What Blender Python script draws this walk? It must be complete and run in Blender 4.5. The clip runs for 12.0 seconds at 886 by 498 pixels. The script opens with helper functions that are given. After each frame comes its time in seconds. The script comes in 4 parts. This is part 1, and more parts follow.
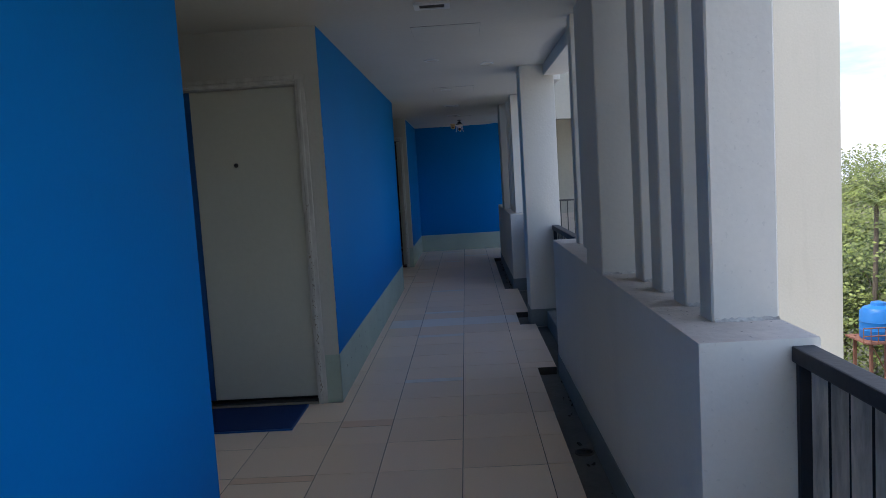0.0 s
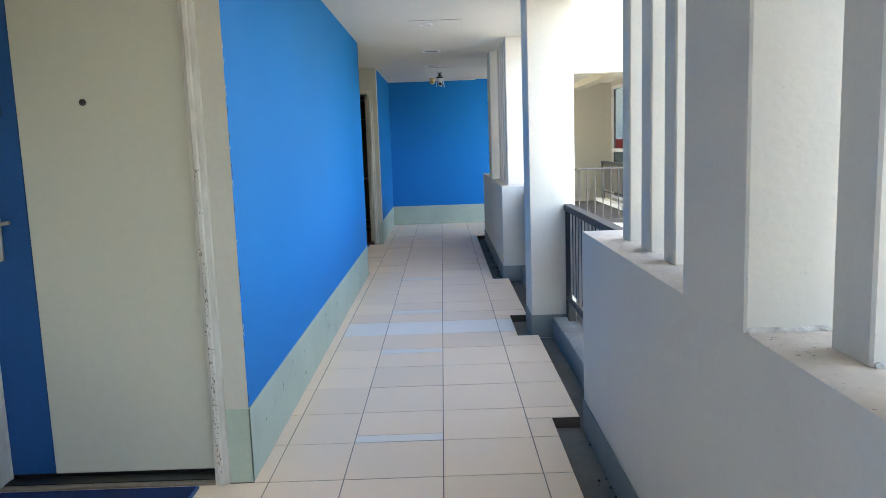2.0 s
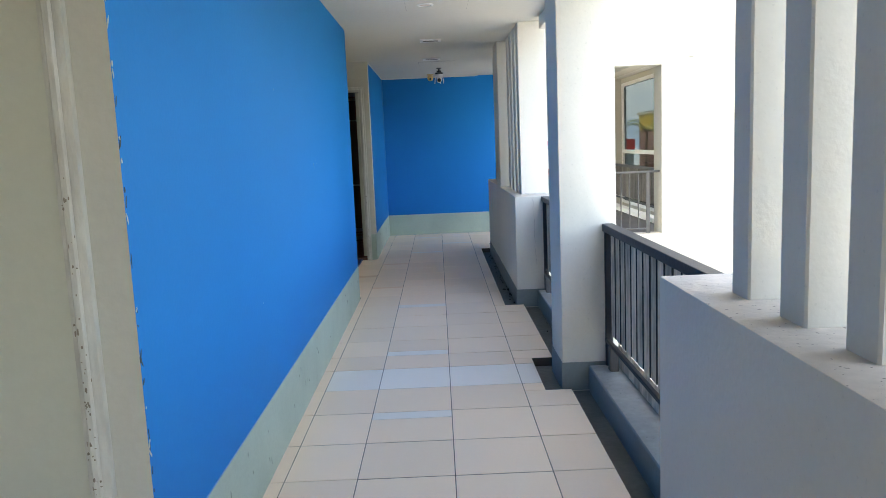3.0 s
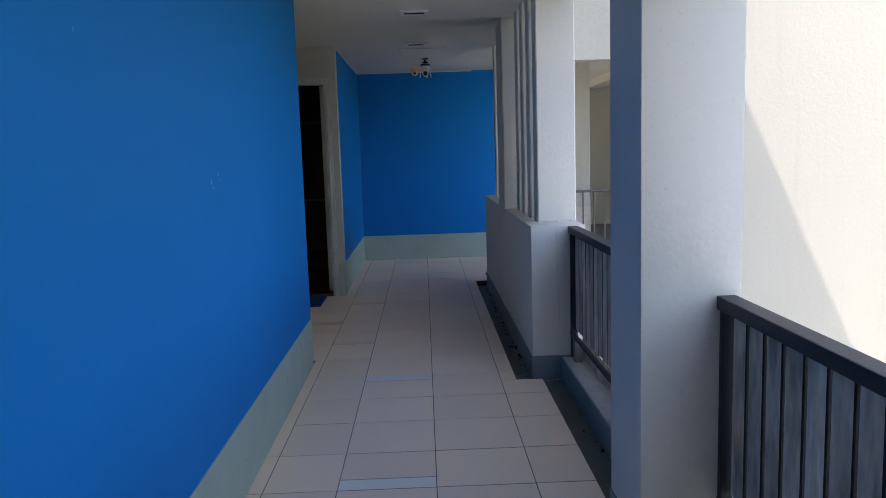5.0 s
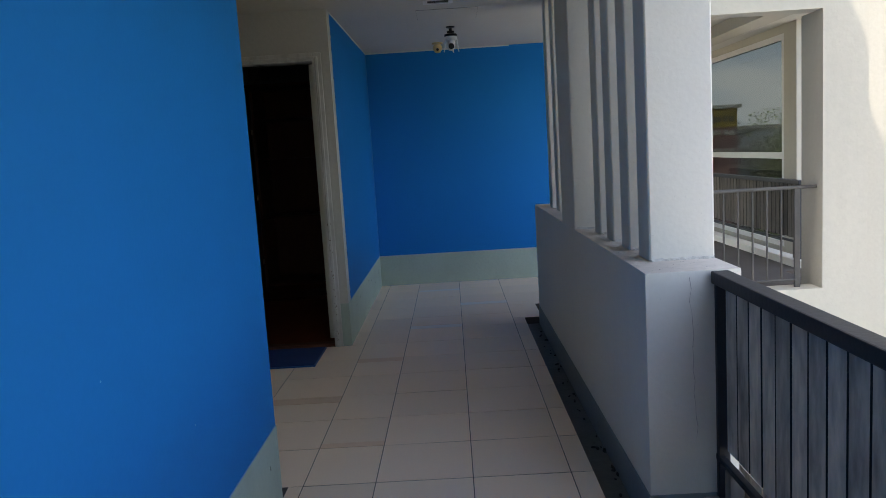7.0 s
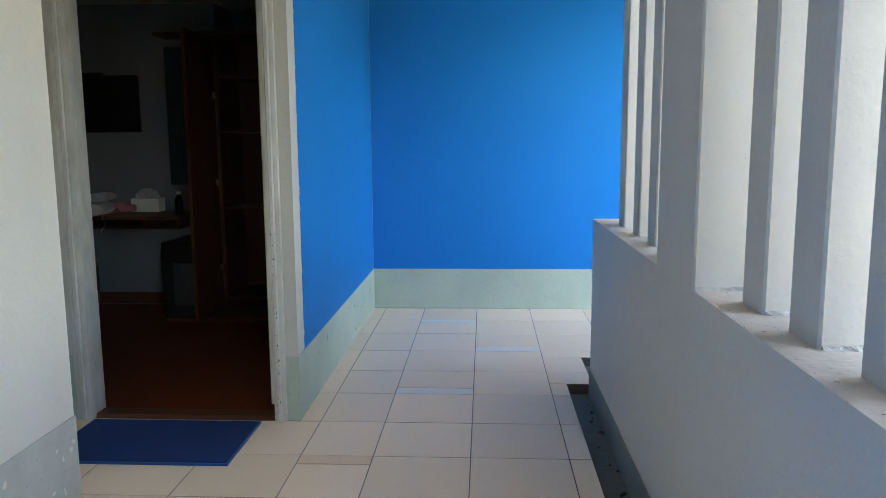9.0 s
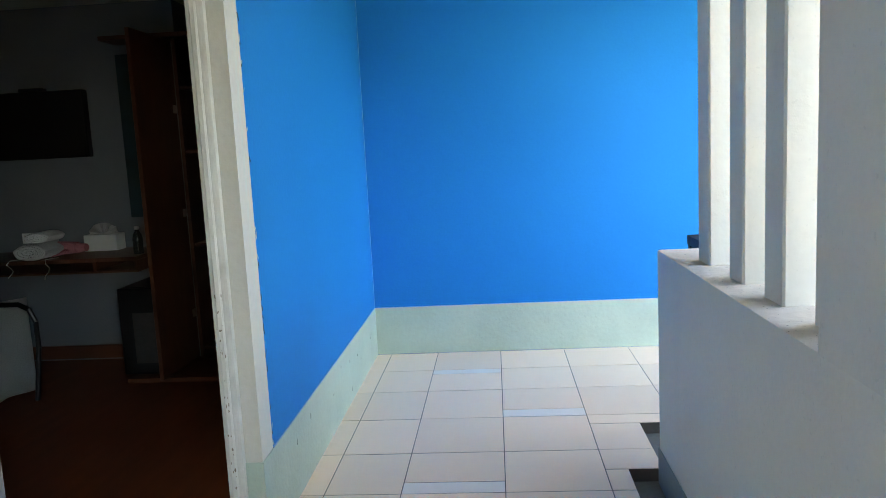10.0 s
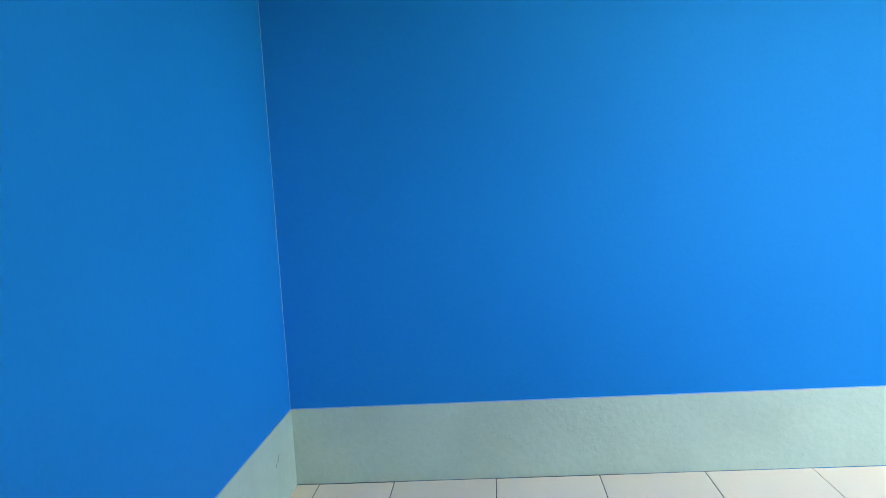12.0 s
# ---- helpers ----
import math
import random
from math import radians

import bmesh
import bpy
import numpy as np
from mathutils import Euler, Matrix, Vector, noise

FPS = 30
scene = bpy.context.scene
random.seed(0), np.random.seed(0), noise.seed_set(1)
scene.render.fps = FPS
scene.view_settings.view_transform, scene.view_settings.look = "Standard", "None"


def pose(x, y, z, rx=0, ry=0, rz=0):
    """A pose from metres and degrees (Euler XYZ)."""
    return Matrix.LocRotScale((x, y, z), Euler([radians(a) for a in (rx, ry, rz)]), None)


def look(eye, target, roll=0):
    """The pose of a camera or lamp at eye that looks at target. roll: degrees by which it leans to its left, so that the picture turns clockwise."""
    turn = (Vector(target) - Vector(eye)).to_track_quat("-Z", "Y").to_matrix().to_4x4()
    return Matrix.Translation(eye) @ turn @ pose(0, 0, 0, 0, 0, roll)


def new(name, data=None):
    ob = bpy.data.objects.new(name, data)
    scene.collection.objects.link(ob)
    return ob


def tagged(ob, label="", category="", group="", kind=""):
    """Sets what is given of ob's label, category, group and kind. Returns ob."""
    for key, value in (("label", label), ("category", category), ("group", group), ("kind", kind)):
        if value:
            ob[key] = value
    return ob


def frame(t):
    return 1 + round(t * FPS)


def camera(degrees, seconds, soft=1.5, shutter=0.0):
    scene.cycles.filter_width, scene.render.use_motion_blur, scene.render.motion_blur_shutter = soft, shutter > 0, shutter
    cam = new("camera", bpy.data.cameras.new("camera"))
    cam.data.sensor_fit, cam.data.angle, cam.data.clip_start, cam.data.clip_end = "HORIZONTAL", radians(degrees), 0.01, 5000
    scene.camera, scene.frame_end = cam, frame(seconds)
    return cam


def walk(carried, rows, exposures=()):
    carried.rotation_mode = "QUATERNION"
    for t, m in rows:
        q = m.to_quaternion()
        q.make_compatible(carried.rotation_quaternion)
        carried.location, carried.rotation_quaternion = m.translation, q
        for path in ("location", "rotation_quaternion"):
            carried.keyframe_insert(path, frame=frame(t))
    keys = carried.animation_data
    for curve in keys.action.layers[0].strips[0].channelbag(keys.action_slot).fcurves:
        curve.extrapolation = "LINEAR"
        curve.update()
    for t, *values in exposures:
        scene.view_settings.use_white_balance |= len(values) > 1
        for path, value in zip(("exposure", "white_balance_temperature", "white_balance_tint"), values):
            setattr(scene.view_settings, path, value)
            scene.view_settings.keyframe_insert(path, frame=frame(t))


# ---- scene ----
cam = camera(60.7, 12.0, soft=0.7)

PATH = [
    (0, (0.089, -0.515, 1.363), (0.02, 1.476, 1.177), -3.5),
    (0.5, (0.047, -0.093, 1.344), (-0.026, 1.898, 1.166), -3.5),
    (0.8, (0.075, 0.197, 1.339), (0.028, 2.182, 1.099), -3.4),
    (1, (0.075, 0.37, 1.323), (0.045, 2.343, 0.995), -5.4),
    (1.1, (0.069, 0.461, 1.313), (0.043, 2.43, 0.967), -5.8),
    (1.5, (0.055, 0.811, 1.32), (0.094, 2.779, 0.963), -6.6),
    (1.8, (0.057, 1.067, 1.307), (0.143, 3.043, 1.008), -3.1),
    (2, (0.038, 1.245, 1.318), (0.032, 3.226, 1.041), -2.0),
    (2.5, (-0.008, 1.775, 1.299), (-0.116, 3.753, 1.023), -1.6),
    (3, (-0.018, 2.333, 1.338), (-0.014, 4.315, 1.064), -2.4),
    (3.2, (-0.02, 2.537, 1.366), (-0.01, 4.52, 1.105), -2.0),
    (4.8, (-0.012, 4.007, 1.303), (0.032, 5.991, 1.055), -1.8),
    (5, (-0.01, 4.188, 1.329), (0.034, 6.171, 1.076), -1.8),
    (5.5, (0.035, 4.651, 1.325), (0.067, 6.634, 1.065), -1.0),
    (6, (-0.012, 5.166, 1.314), (-0.011, 7.15, 1.062), -1.4),
    (6.5, (-0.021, 5.619, 1.308), (-0.043, 7.604, 1.062), -2.1),
    (7, (-0.018, 6.101, 1.325), (-0.051, 8.084, 1.07), -3.5),
    (7.2, (-0.022, 6.27, 1.305), (-0.058, 8.254, 1.051), -4.0),
    (8.8, (0.052, 7.851, 1.283), (-0.052, 9.828, 1.005), -3.1),
    (9, (0.055, 8.026, 1.28), (-0.054, 10.003, 0.996), -0.4),
    (9.5, (0.025, 8.516, 1.282), (-0.123, 10.489, 0.992), -2.6),
    (10, (0.007, 9.01, 1.305), (-0.137, 10.987, 1.039), -2.9),
    (10.5, (0.01, 9.484, 1.319), (-0.127, 11.464, 1.071), -3.0),
    (11, (0.038, 9.976, 1.291), (-0.123, 11.954, 1.043), -3.7),
    (11.3, (0.063, 10.261, 1.258), (-0.102, 12.238, 1.007), -3.8),
    (11.5, (0.091, 10.433, 1.282), (-0.074, 12.41, 1.028), -3.5),
    (12, (0.037, 10.862, 1.177), (-0.096, 12.849, 0.991), -3.4),
]
EXPOSURE = [
    (0.0, 1.41, 6240, 14), (0.5, 1.67, 6240, 14), (0.8, 2.26, 6540, 12), (1.0, 2.68, 6840, 10), (1.3, 3.25, 7240, 9),
    (1.8, 3.59, 7440, 9), (2.5, 3.77, 7540, 9), (3.2, 3.29, 7640, 9), (4.8, 2.32, 6690, 15), (5.5, 2.33, 6720, 15),
    (6.0, 3.22, 7610, 12), (6.6, 3.32, 7510, 11), (6.9, 2.38, 7240, 13), (7.2, 2.48, 7240, 13), (8.8, 3.92, 7360, 10),
    (9.5, 4.3, 7660, 8), (10.5, 4.58, 7680, 6), (11.2, 4.33, 7740, 5), (12.0, 4.09, 7380, 1),
]
walk(cam, [(t, look(eye, target, roll)) for t, eye, target, roll in PATH], EXPOSURE)

# ---- world and sun ----
SUN_DIR = Vector((1.0, 0.5, -2.2)).normalized()  # the way the light travels
world = bpy.data.worlds.new("sky")
scene.world = world
world.use_nodes = True
wn = world.node_tree.nodes
sky = wn.new("ShaderNodeTexSky")
sky.sky_type = "NISHITA"
sky.sun_disc = False
sky.dust_density = 2.5
sky.sun_elevation = math.asin(-SUN_DIR.z)
sky.sun_rotation = math.atan2(-SUN_DIR.x, -SUN_DIR.y)
world.node_tree.links.new(sky.outputs[0], wn["Background"].inputs[0])
wn["Background"].inputs[1].default_value = 0.15
sun = new("sun", bpy.data.lights.new("sun", "SUN"))
sun.data.energy, sun.data.angle, sun.data.color = 1.5, radians(0.5), (1.0, 0.95, 0.86)
sun.matrix_world = look((0, 0, 30), Vector((0, 0, 30)) + SUN_DIR)


# ---- materials ----
def blot(n, l, fac, lo, hi, amount, under, col):
    """Lay a colour over another where fac runs from lo to hi."""
    r = n.new("ShaderNodeMapRange")
    r.inputs["From Min"].default_value, r.inputs["From Max"].default_value, r.inputs["To Max"].default_value = lo, hi, amount
    l.new(fac, r.inputs["Value"])
    mx = n.new("ShaderNodeMix")
    mx.data_type = "RGBA"
    mx.inputs["B"].default_value = (*col, 1)
    l.new(r.outputs["Result"], mx.inputs["Factor"])
    l.new(under, mx.inputs["A"])
    return mx.outputs["Result"]


def material(name, base, rough=0.6, metal=0.0, var=0.06, grain=40.0, stain=1.5, bump=0.02, stain_amt=0.10, tint=None, spec=0.5, rand=0.0, stretch=None, island=False, lump=0.0, streak=0.0, speck=0.0):
    """Procedural paint, stone, wood or metal: broad stains, fine grain and relief, in metres."""
    m = bpy.data.materials.new(name)
    m.use_nodes = True
    nt = m.node_tree
    n, l = nt.nodes, nt.links
    b = n["Principled BSDF"]
    b.inputs["Roughness"].default_value = rough
    b.inputs["Metallic"].default_value = metal
    b.inputs["Specular IOR Level"].default_value = spec
    geo = n.new("ShaderNodeNewGeometry")
    src = geo.outputs["Position"]
    if stretch:
        mp = n.new("ShaderNodeMapping")
        mp.inputs["Scale"].default_value = stretch
        l.new(src, mp.inputs["Vector"])
        src = mp.outputs["Vector"]
    big = n.new("ShaderNodeTexNoise")
    big.inputs["Scale"].default_value, big.inputs["Detail"].default_value = stain, 5
    fine = n.new("ShaderNodeTexNoise")
    fine.inputs["Scale"].default_value, fine.inputs["Detail"].default_value = grain, 4
    l.new(src, big.inputs["Vector"])
    l.new(src, fine.inputs["Vector"])
    tint = tint or tuple(c * 0.6 for c in base)
    r1 = n.new("ShaderNodeMapRange")
    r1.inputs["From Min"].default_value, r1.inputs["From Max"].default_value = 0.42, 0.75
    r1.inputs["To Max"].default_value = stain_amt * 3
    l.new(big.outputs["Fac"], r1.inputs["Value"])
    mix = n.new("ShaderNodeMix")
    mix.data_type = "RGBA"
    mix.inputs["A"].default_value, mix.inputs["B"].default_value = (*base, 1), (*tint, 1)
    l.new(r1.outputs["Result"], mix.inputs["Factor"])
    colour = mix.outputs["Result"]
    if streak:  # runs of dirt down the face
        mp = n.new("ShaderNodeMapping")
        mp.inputs["Scale"].default_value = (5, 5, 0.5)
        run = n.new("ShaderNodeTexNoise")
        run.inputs["Scale"].default_value, run.inputs["Detail"].default_value = 1.0, 4
        l.new(geo.outputs["Position"], mp.inputs["Vector"])
        l.new(mp.outputs["Vector"], run.inputs["Vector"])
        colour = blot(n, l, run.outputs["Fac"], 0.56, 0.80, streak, colour, tuple(c * 0.45 for c in tint))
    if speck:  # grit and small chips
        dots = n.new("ShaderNodeTexNoise")
        dots.inputs["Scale"].default_value, dots.inputs["Detail"].default_value = 75.0, 1
        l.new(geo.outputs["Position"], dots.inputs["Vector"])
        colour = blot(n, l, dots.outputs["Fac"], 0.70, 0.76, speck, colour, tuple(c * 0.35 for c in tint))
    r2 = n.new("ShaderNodeMapRange")
    r2.inputs["To Min"].default_value, r2.inputs["To Max"].default_value = 1 - var * 2, 1 + var * 2
    l.new(fine.outputs["Fac"], r2.inputs["Value"])
    hsv = n.new("ShaderNodeHueSaturation")
    l.new(colour, hsv.inputs["Color"])
    value = r2.outputs["Result"]
    if rand:
        rnd = geo.outputs["Random Per Island"] if island else n.new("ShaderNodeObjectInfo").outputs["Random"]
        r3 = n.new("ShaderNodeMapRange")
        r3.inputs["To Min"].default_value, r3.inputs["To Max"].default_value = 1 - rand, 1 + rand
        l.new(rnd, r3.inputs["Value"])
        mul = n.new("ShaderNodeMath")
        mul.operation = "MULTIPLY"
        l.new(value, mul.inputs[0])
        l.new(r3.outputs["Result"], mul.inputs[1])
        value = mul.outputs[0]
    l.new(value, hsv.inputs["Value"])
    l.new(hsv.outputs["Color"], b.inputs["Base Color"])
    if bump:
        bp = n.new("ShaderNodeBump")
        bp.inputs["Strength"].default_value, bp.inputs["Distance"].default_value = 0.5, bump * 0.1
        l.new(fine.outputs["Fac"], bp.inputs["Height"])
        if lump:  # trowelled unevenness under the grain
            low = n.new("ShaderNodeTexNoise")
            low.inputs["Scale"].default_value, low.inputs["Detail"].default_value = 13.0, 3
            l.new(geo.outputs["Position"], low.inputs["Vector"])
            b2 = n.new("ShaderNodeBump")
            b2.inputs["Strength"].default_value, b2.inputs["Distance"].default_value = 0.6, lump
            l.new(low.outputs["Fac"], b2.inputs["Height"])
            l.new(b2.outputs["Normal"], bp.inputs["Normal"])
        l.new(bp.outputs["Normal"], b.inputs["Normal"])
    return m


BLUE = material("blue wall paint", (0.001, 0.181, 0.53), 0.6, var=0.015, grain=60, stain=0.8, stain_amt=0.06, bump=0.012, spec=0.08)
SAGE = material("sage green band paint", (0.40, 0.48, 0.412), 0.6, var=0.03, grain=45, stain=3, stain_amt=0.10, bump=0.04, lump=0.001, streak=0.10, speck=0.12, spec=0.3)
OLDBAND = material("worn pale grey band paint", (0.47, 0.48, 0.44), 0.7, var=0.04, grain=30, stain=4, stain_amt=0.16, bump=0.04, tint=(0.28, 0.28, 0.25), lump=0.005, streak=0.2, speck=0.4)
WHITE = material("white wall paint", (0.675, 0.645, 0.575), 0.65, var=0.02, grain=55, stain=1.6, stain_amt=0.08, bump=0.02, tint=(0.50, 0.49, 0.46), lump=0.0005, streak=0.09, speck=0.12)
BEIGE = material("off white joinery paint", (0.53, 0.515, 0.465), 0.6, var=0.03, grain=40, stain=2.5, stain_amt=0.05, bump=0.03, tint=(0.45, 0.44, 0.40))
FRAME = material("worn door frame paint", (0.60, 0.59, 0.55), 0.6, var=0.06, grain=30, stain=9, stain_amt=0.16, bump=0.06, tint=(0.34, 0.31, 0.27), stretch=(2, 2, 0.6))
CREAM = material("cream outside render", (0.48, 0.455, 0.38), 0.85, var=0.03, grain=25, stain=0.9, stain_amt=0.06, bump=0.04, tint=(0.42, 0.385, 0.31), lump=0.004, streak=0.10, speck=0.1)
CONCRETE = material("pale plain concrete", (0.60, 0.58, 0.54), 0.9, var=0.05, grain=3, stain=0.4, stain_amt=0.12, bump=0.1)
CEIL = material("ceiling paint", (0.59, 0.57, 0.505), 0.8, var=0.02, grain=30, stain=0.9, stain_amt=0.10, bump=0.03, tint=(0.46, 0.43, 0.38))
SILL = material("dusty sill", (0.61, 0.535, 0.455), 0.85, var=0.06, grain=35, stain=5, stain_amt=0.15, bump=0.08, tint=(0.40, 0.36, 0.31), lump=0.008, speck=0.8)
KERB = material("grey band paint", (0.20, 0.235, 0.24), 0.6, var=0.05, grain=40, stain=3, stain_amt=0.12, bump=0.03)
TILE = material("floor tile glaze", (0.92, 0.71, 0.525), 0.38, spec=0.18, var=0.015, grain=90, stain=2.2, stain_amt=0.05, bump=0.004, tint=(0.70, 0.61, 0.51), rand=0.05)
TILE_PALE = material("pale white tile", (0.88, 0.79, 0.70), 0.35, spec=0.2, var=0.015, grain=90, stain=3, stain_amt=0.04, bump=0.004, rand=0.03)
TILE_TAN = material("tan tile strip", (0.84, 0.59, 0.40), 0.4, spec=0.2, var=0.03, grain=90, stain=3, stain_amt=0.06, bump=0.004, rand=0.05)
GROUT = material("grout", (0.085, 0.07, 0.06), 0.9, var=0.1, grain=60, stain=3, stain_amt=0.15)
GUTTER = material("wet dirty channel", (0.15, 0.148, 0.138), 0.6, var=0.12, grain=30, stain=4, stain_amt=0.2, bump=0.1)
IRON = material("dark railing paint", (0.026, 0.028, 0.036), 0.5, spec=0.25, var=0.1, grain=50, stain=4, stain_amt=0.12, bump=0.02)
BOARD = material("weathered grey board", (0.64, 0.545, 0.43), 0.85, var=0.20, grain=38, stain=13, stain_amt=0.28, bump=0.16, tint=(0.20, 0.18, 0.155), rand=0.22, stretch=(1, 1, 0.33), spec=0.12)
# Near-black edge colour, the shade between the boards painted on.
EDGE_SHADE = material("shaded board edge", (0.035, 0.033, 0.032), 0.9, var=0.2, grain=40, stain=8, stain_amt=0.2, spec=0.1)
BOARD_DARK = material("dark grey board", (0.15, 0.135, 0.12), 0.8, var=0.25, grain=34, stain=9, stain_amt=0.22, bump=0.14, tint=(0.07, 0.065, 0.06), rand=0.2, stretch=(1, 1, 0.14), spec=0.12)
CEMENT = material("grey cement", (0.33, 0.325, 0.30), 0.9, var=0.08, grain=30, stain=5, stain_amt=0.2, bump=0.08, lump=0.006, speck=0.4)
GALV = material("galvanised bars", (0.075, 0.07, 0.065), 0.6, metal=0.1, var=0.1, grain=50, stain=6, stain_amt=0.2)
STEEL = material("brushed steel", (0.52, 0.50, 0.46), 0.35, metal=0.9, var=0.04, grain=120, stain=8, stain_amt=0.05, bump=0.01)
BLACK = material("black plastic", (0.012, 0.012, 0.013), 0.35, var=0.05, grain=80, stain=4, stain_amt=0.05, bump=0)
BRASS = material("brass", (0.45, 0.31, 0.12), 0.35, metal=0.9, var=0.04, bump=0)
MAT = material("blue coil mat", (0.001, 0.032, 0.155), 0.95, var=0.35, grain=220, stain=8, stain_amt=0.12, bump=0.5)
DOORBLUE = material("blue door strip paint", (0.001, 0.078, 0.28), 0.5, var=0.06, grain=150, stain=3, stain_amt=0.05, bump=0.05)
DOORWHITE = material("cream door leaf", (0.60, 0.60, 0.52), 0.5, var=0.02, grain=30, stain=1.5, stain_amt=0.05, bump=0.02, tint=(0.5, 0.49, 0.42))
NUMERAL = material("worn numerals", (0.025, 0.035, 0.05), 0.6, var=0.2, grain=140, stain=20, stain_amt=0.2, bump=0)
DARKWOOD = material("red brown wood", (0.12, 0.040, 0.017), 0.4, var=0.14, grain=20, stain=3, stain_amt=0.15, bump=0.02, stretch=(1, 1, 0.15))
WOODFLOOR = material("red brown laminate floor", (0.20, 0.055, 0.020), 0.5, spec=0.2, var=0.12, grain=18, stain=2, stain_amt=0.15, bump=0.01, stretch=(1, 0.15, 1), rand=0.12)
# White walls in a dark grey base: the room's dimness sits in the colour.
ROOMWALL_DIM = material("dimmed room wall paint", (0.20, 0.215, 0.235), 0.8, var=0.015, grain=60, stain=1, stain_amt=0.03)
CLOTH = material("white towelling", (0.75, 0.74, 0.73), 0.95, var=0.08, grain=150, stain=6, stain_amt=0.05, bump=0.3)
PINK = material("pink cloth", (0.62, 0.22, 0.25), 0.9, var=0.1, grain=120, stain=9, stain_amt=0.15, bump=0.3)
PLASTIC = material("white plastic", (0.72, 0.72, 0.70), 0.4, var=0.02, grain=80, stain=5, stain_amt=0.04, bump=0)
YELLOWED = material("yellowed plastic", (0.66, 0.47, 0.20), 0.4, var=0.04, grain=80, stain=9, stain_amt=0.1, bump=0)
RED = material("red enamel", (0.42, 0.006, 0.012), 0.35, var=0.04, grain=60, stain=4, stain_amt=0.06, bump=0)
TEAL = material("teal picture", (0.02, 0.055, 0.065), 0.5, var=0.2, grain=8, stain=5, stain_amt=0.3, bump=0)
TANK = material("blue tank plastic", (0.008, 0.13, 0.38), 0.4, var=0.04, grain=20, stain=2, stain_amt=0.08, bump=0.01)
RUST = material("rusty steel", (0.20, 0.085, 0.05), 0.8, metal=0.2, var=0.2, grain=12, stain=3, stain_amt=0.25, bump=0.1)
ASPHALT = material("ground earth", (0.13, 0.12, 0.075), 0.95, var=0.2, grain=1.5, stain=0.12, stain_amt=0.25, bump=0.5, tint=(0.06, 0.075, 0.03))
BARK = material("bark", (0.13, 0.10, 0.07), 0.9, var=0.2, grain=10, stain=2, stain_amt=0.2, bump=0.3)
LEAF = material("broad leaves", (0.12, 0.15, 0.025), 0.6, var=0.2, grain=4, stain=0.35, stain_amt=0.25, bump=0, tint=(0.03, 0.06, 0.012), rand=0.45, island=True)
PALM = material("palm leaves", (0.16, 0.20, 0.03), 0.5, var=0.2, grain=4, stain=0.5, stain_amt=0.2, bump=0, rand=0.3, island=True)
YELLOW = material("yellow sign sheet", (0.55, 0.36, 0.05), 0.5, var=0.04, grain=3, stain=0.3, stain_amt=0.08, bump=0)
SHOPRED = material("brick red fascia", (0.26, 0.13, 0.11), 0.6, var=0.05, grain=3, stain=0.3, stain_amt=0.1, bump=0)
SIGNWHITE = material("sign lettering", (0.45, 0.42, 0.36), 0.6, var=0.03, bump=0)


def glass_material():
    m = bpy.data.materials.new("tinted glass")
    m.use_nodes = True
    nt = m.node_tree
    nt.nodes.remove(nt.nodes["Principled BSDF"])
    tr = nt.nodes.new("ShaderNodeBsdfTransparent")
    tr.inputs[0].default_value = (0.27, 0.295, 0.295, 1)
    gl = nt.nodes.new("ShaderNodeBsdfGlossy")
    gl.inputs["Roughness"].default_value = 0.01
    mx = nt.nodes.new("ShaderNodeMixShader")
    mx.inputs[0].default_value = 0.08
    nt.links.new(tr.outputs[0], mx.inputs[1])
    nt.links.new(gl.outputs[0], mx.inputs[2])
    nt.links.new(mx.outputs[0], nt.nodes["Material Output"].inputs["Surface"])
    return m


GLASS = glass_material()


def cloud_material():
    m = bpy.data.materials.new("cloudy sky")
    m.use_nodes = True
    nt = m.node_tree
    nt.nodes.remove(nt.nodes["Principled BSDF"])
    em = nt.nodes.new("ShaderNodeEmission")
    geo = nt.nodes.new("ShaderNodeNewGeometry")
    mp = nt.nodes.new("ShaderNodeMapping")
    mp.inputs["Scale"].default_value = (0.012, 0.012, 0.045)
    ns = nt.nodes.new("ShaderNodeTexNoise")
    ns.inputs["Scale"].default_value, ns.inputs["Detail"].default_value, ns.inputs["Roughness"].default_value = 1.0, 7, 0.55
    rp = nt.nodes.new("ShaderNodeValToRGB")
    e = rp.color_ramp.elements
    e[0].position, e[0].color = 0.36, (0.36, 0.52, 0.80, 1)
    e[1].position, e[1].color = 0.60, (0.95, 0.96, 1.0, 1)
    mid = rp.color_ramp.elements.new(0.47)
    mid.color = (0.66, 0.74, 0.86, 1)
    nt.links.new(geo.outputs["Position"], mp.inputs["Vector"])
    nt.links.new(mp.outputs["Vector"], ns.inputs["Vector"])
    nt.links.new(ns.outputs["Fac"], rp.inputs[0])
    nt.links.new(rp.outputs[0], em.inputs[0])
    em.inputs[1].default_value = 0.62
    nt.links.new(em.outputs[0], nt.nodes["Material Output"].inputs["Surface"])
    return m


CLOUD = cloud_material()


# ---- mesh helpers ----
def boxes(*dims, bevel=0.0, seg=1):
    """One bmesh of boxes (x0, x1, y0, y1, z0, z1)."""
    bm = bmesh.new()
    for x0, x1, y0, y1, z0, z1 in dims:
        c = Matrix.LocRotScale(((x0 + x1) / 2, (y0 + y1) / 2, (z0 + z1) / 2), None, (x1 - x0, y1 - y0, z1 - z0))
        bmesh.ops.create_cube(bm, size=1, matrix=c)
    if bevel:
        bmesh.ops.bevel(bm, geom=bm.edges[:], offset=bevel, segments=seg, affect="EDGES", profile=0.6)
    return bm


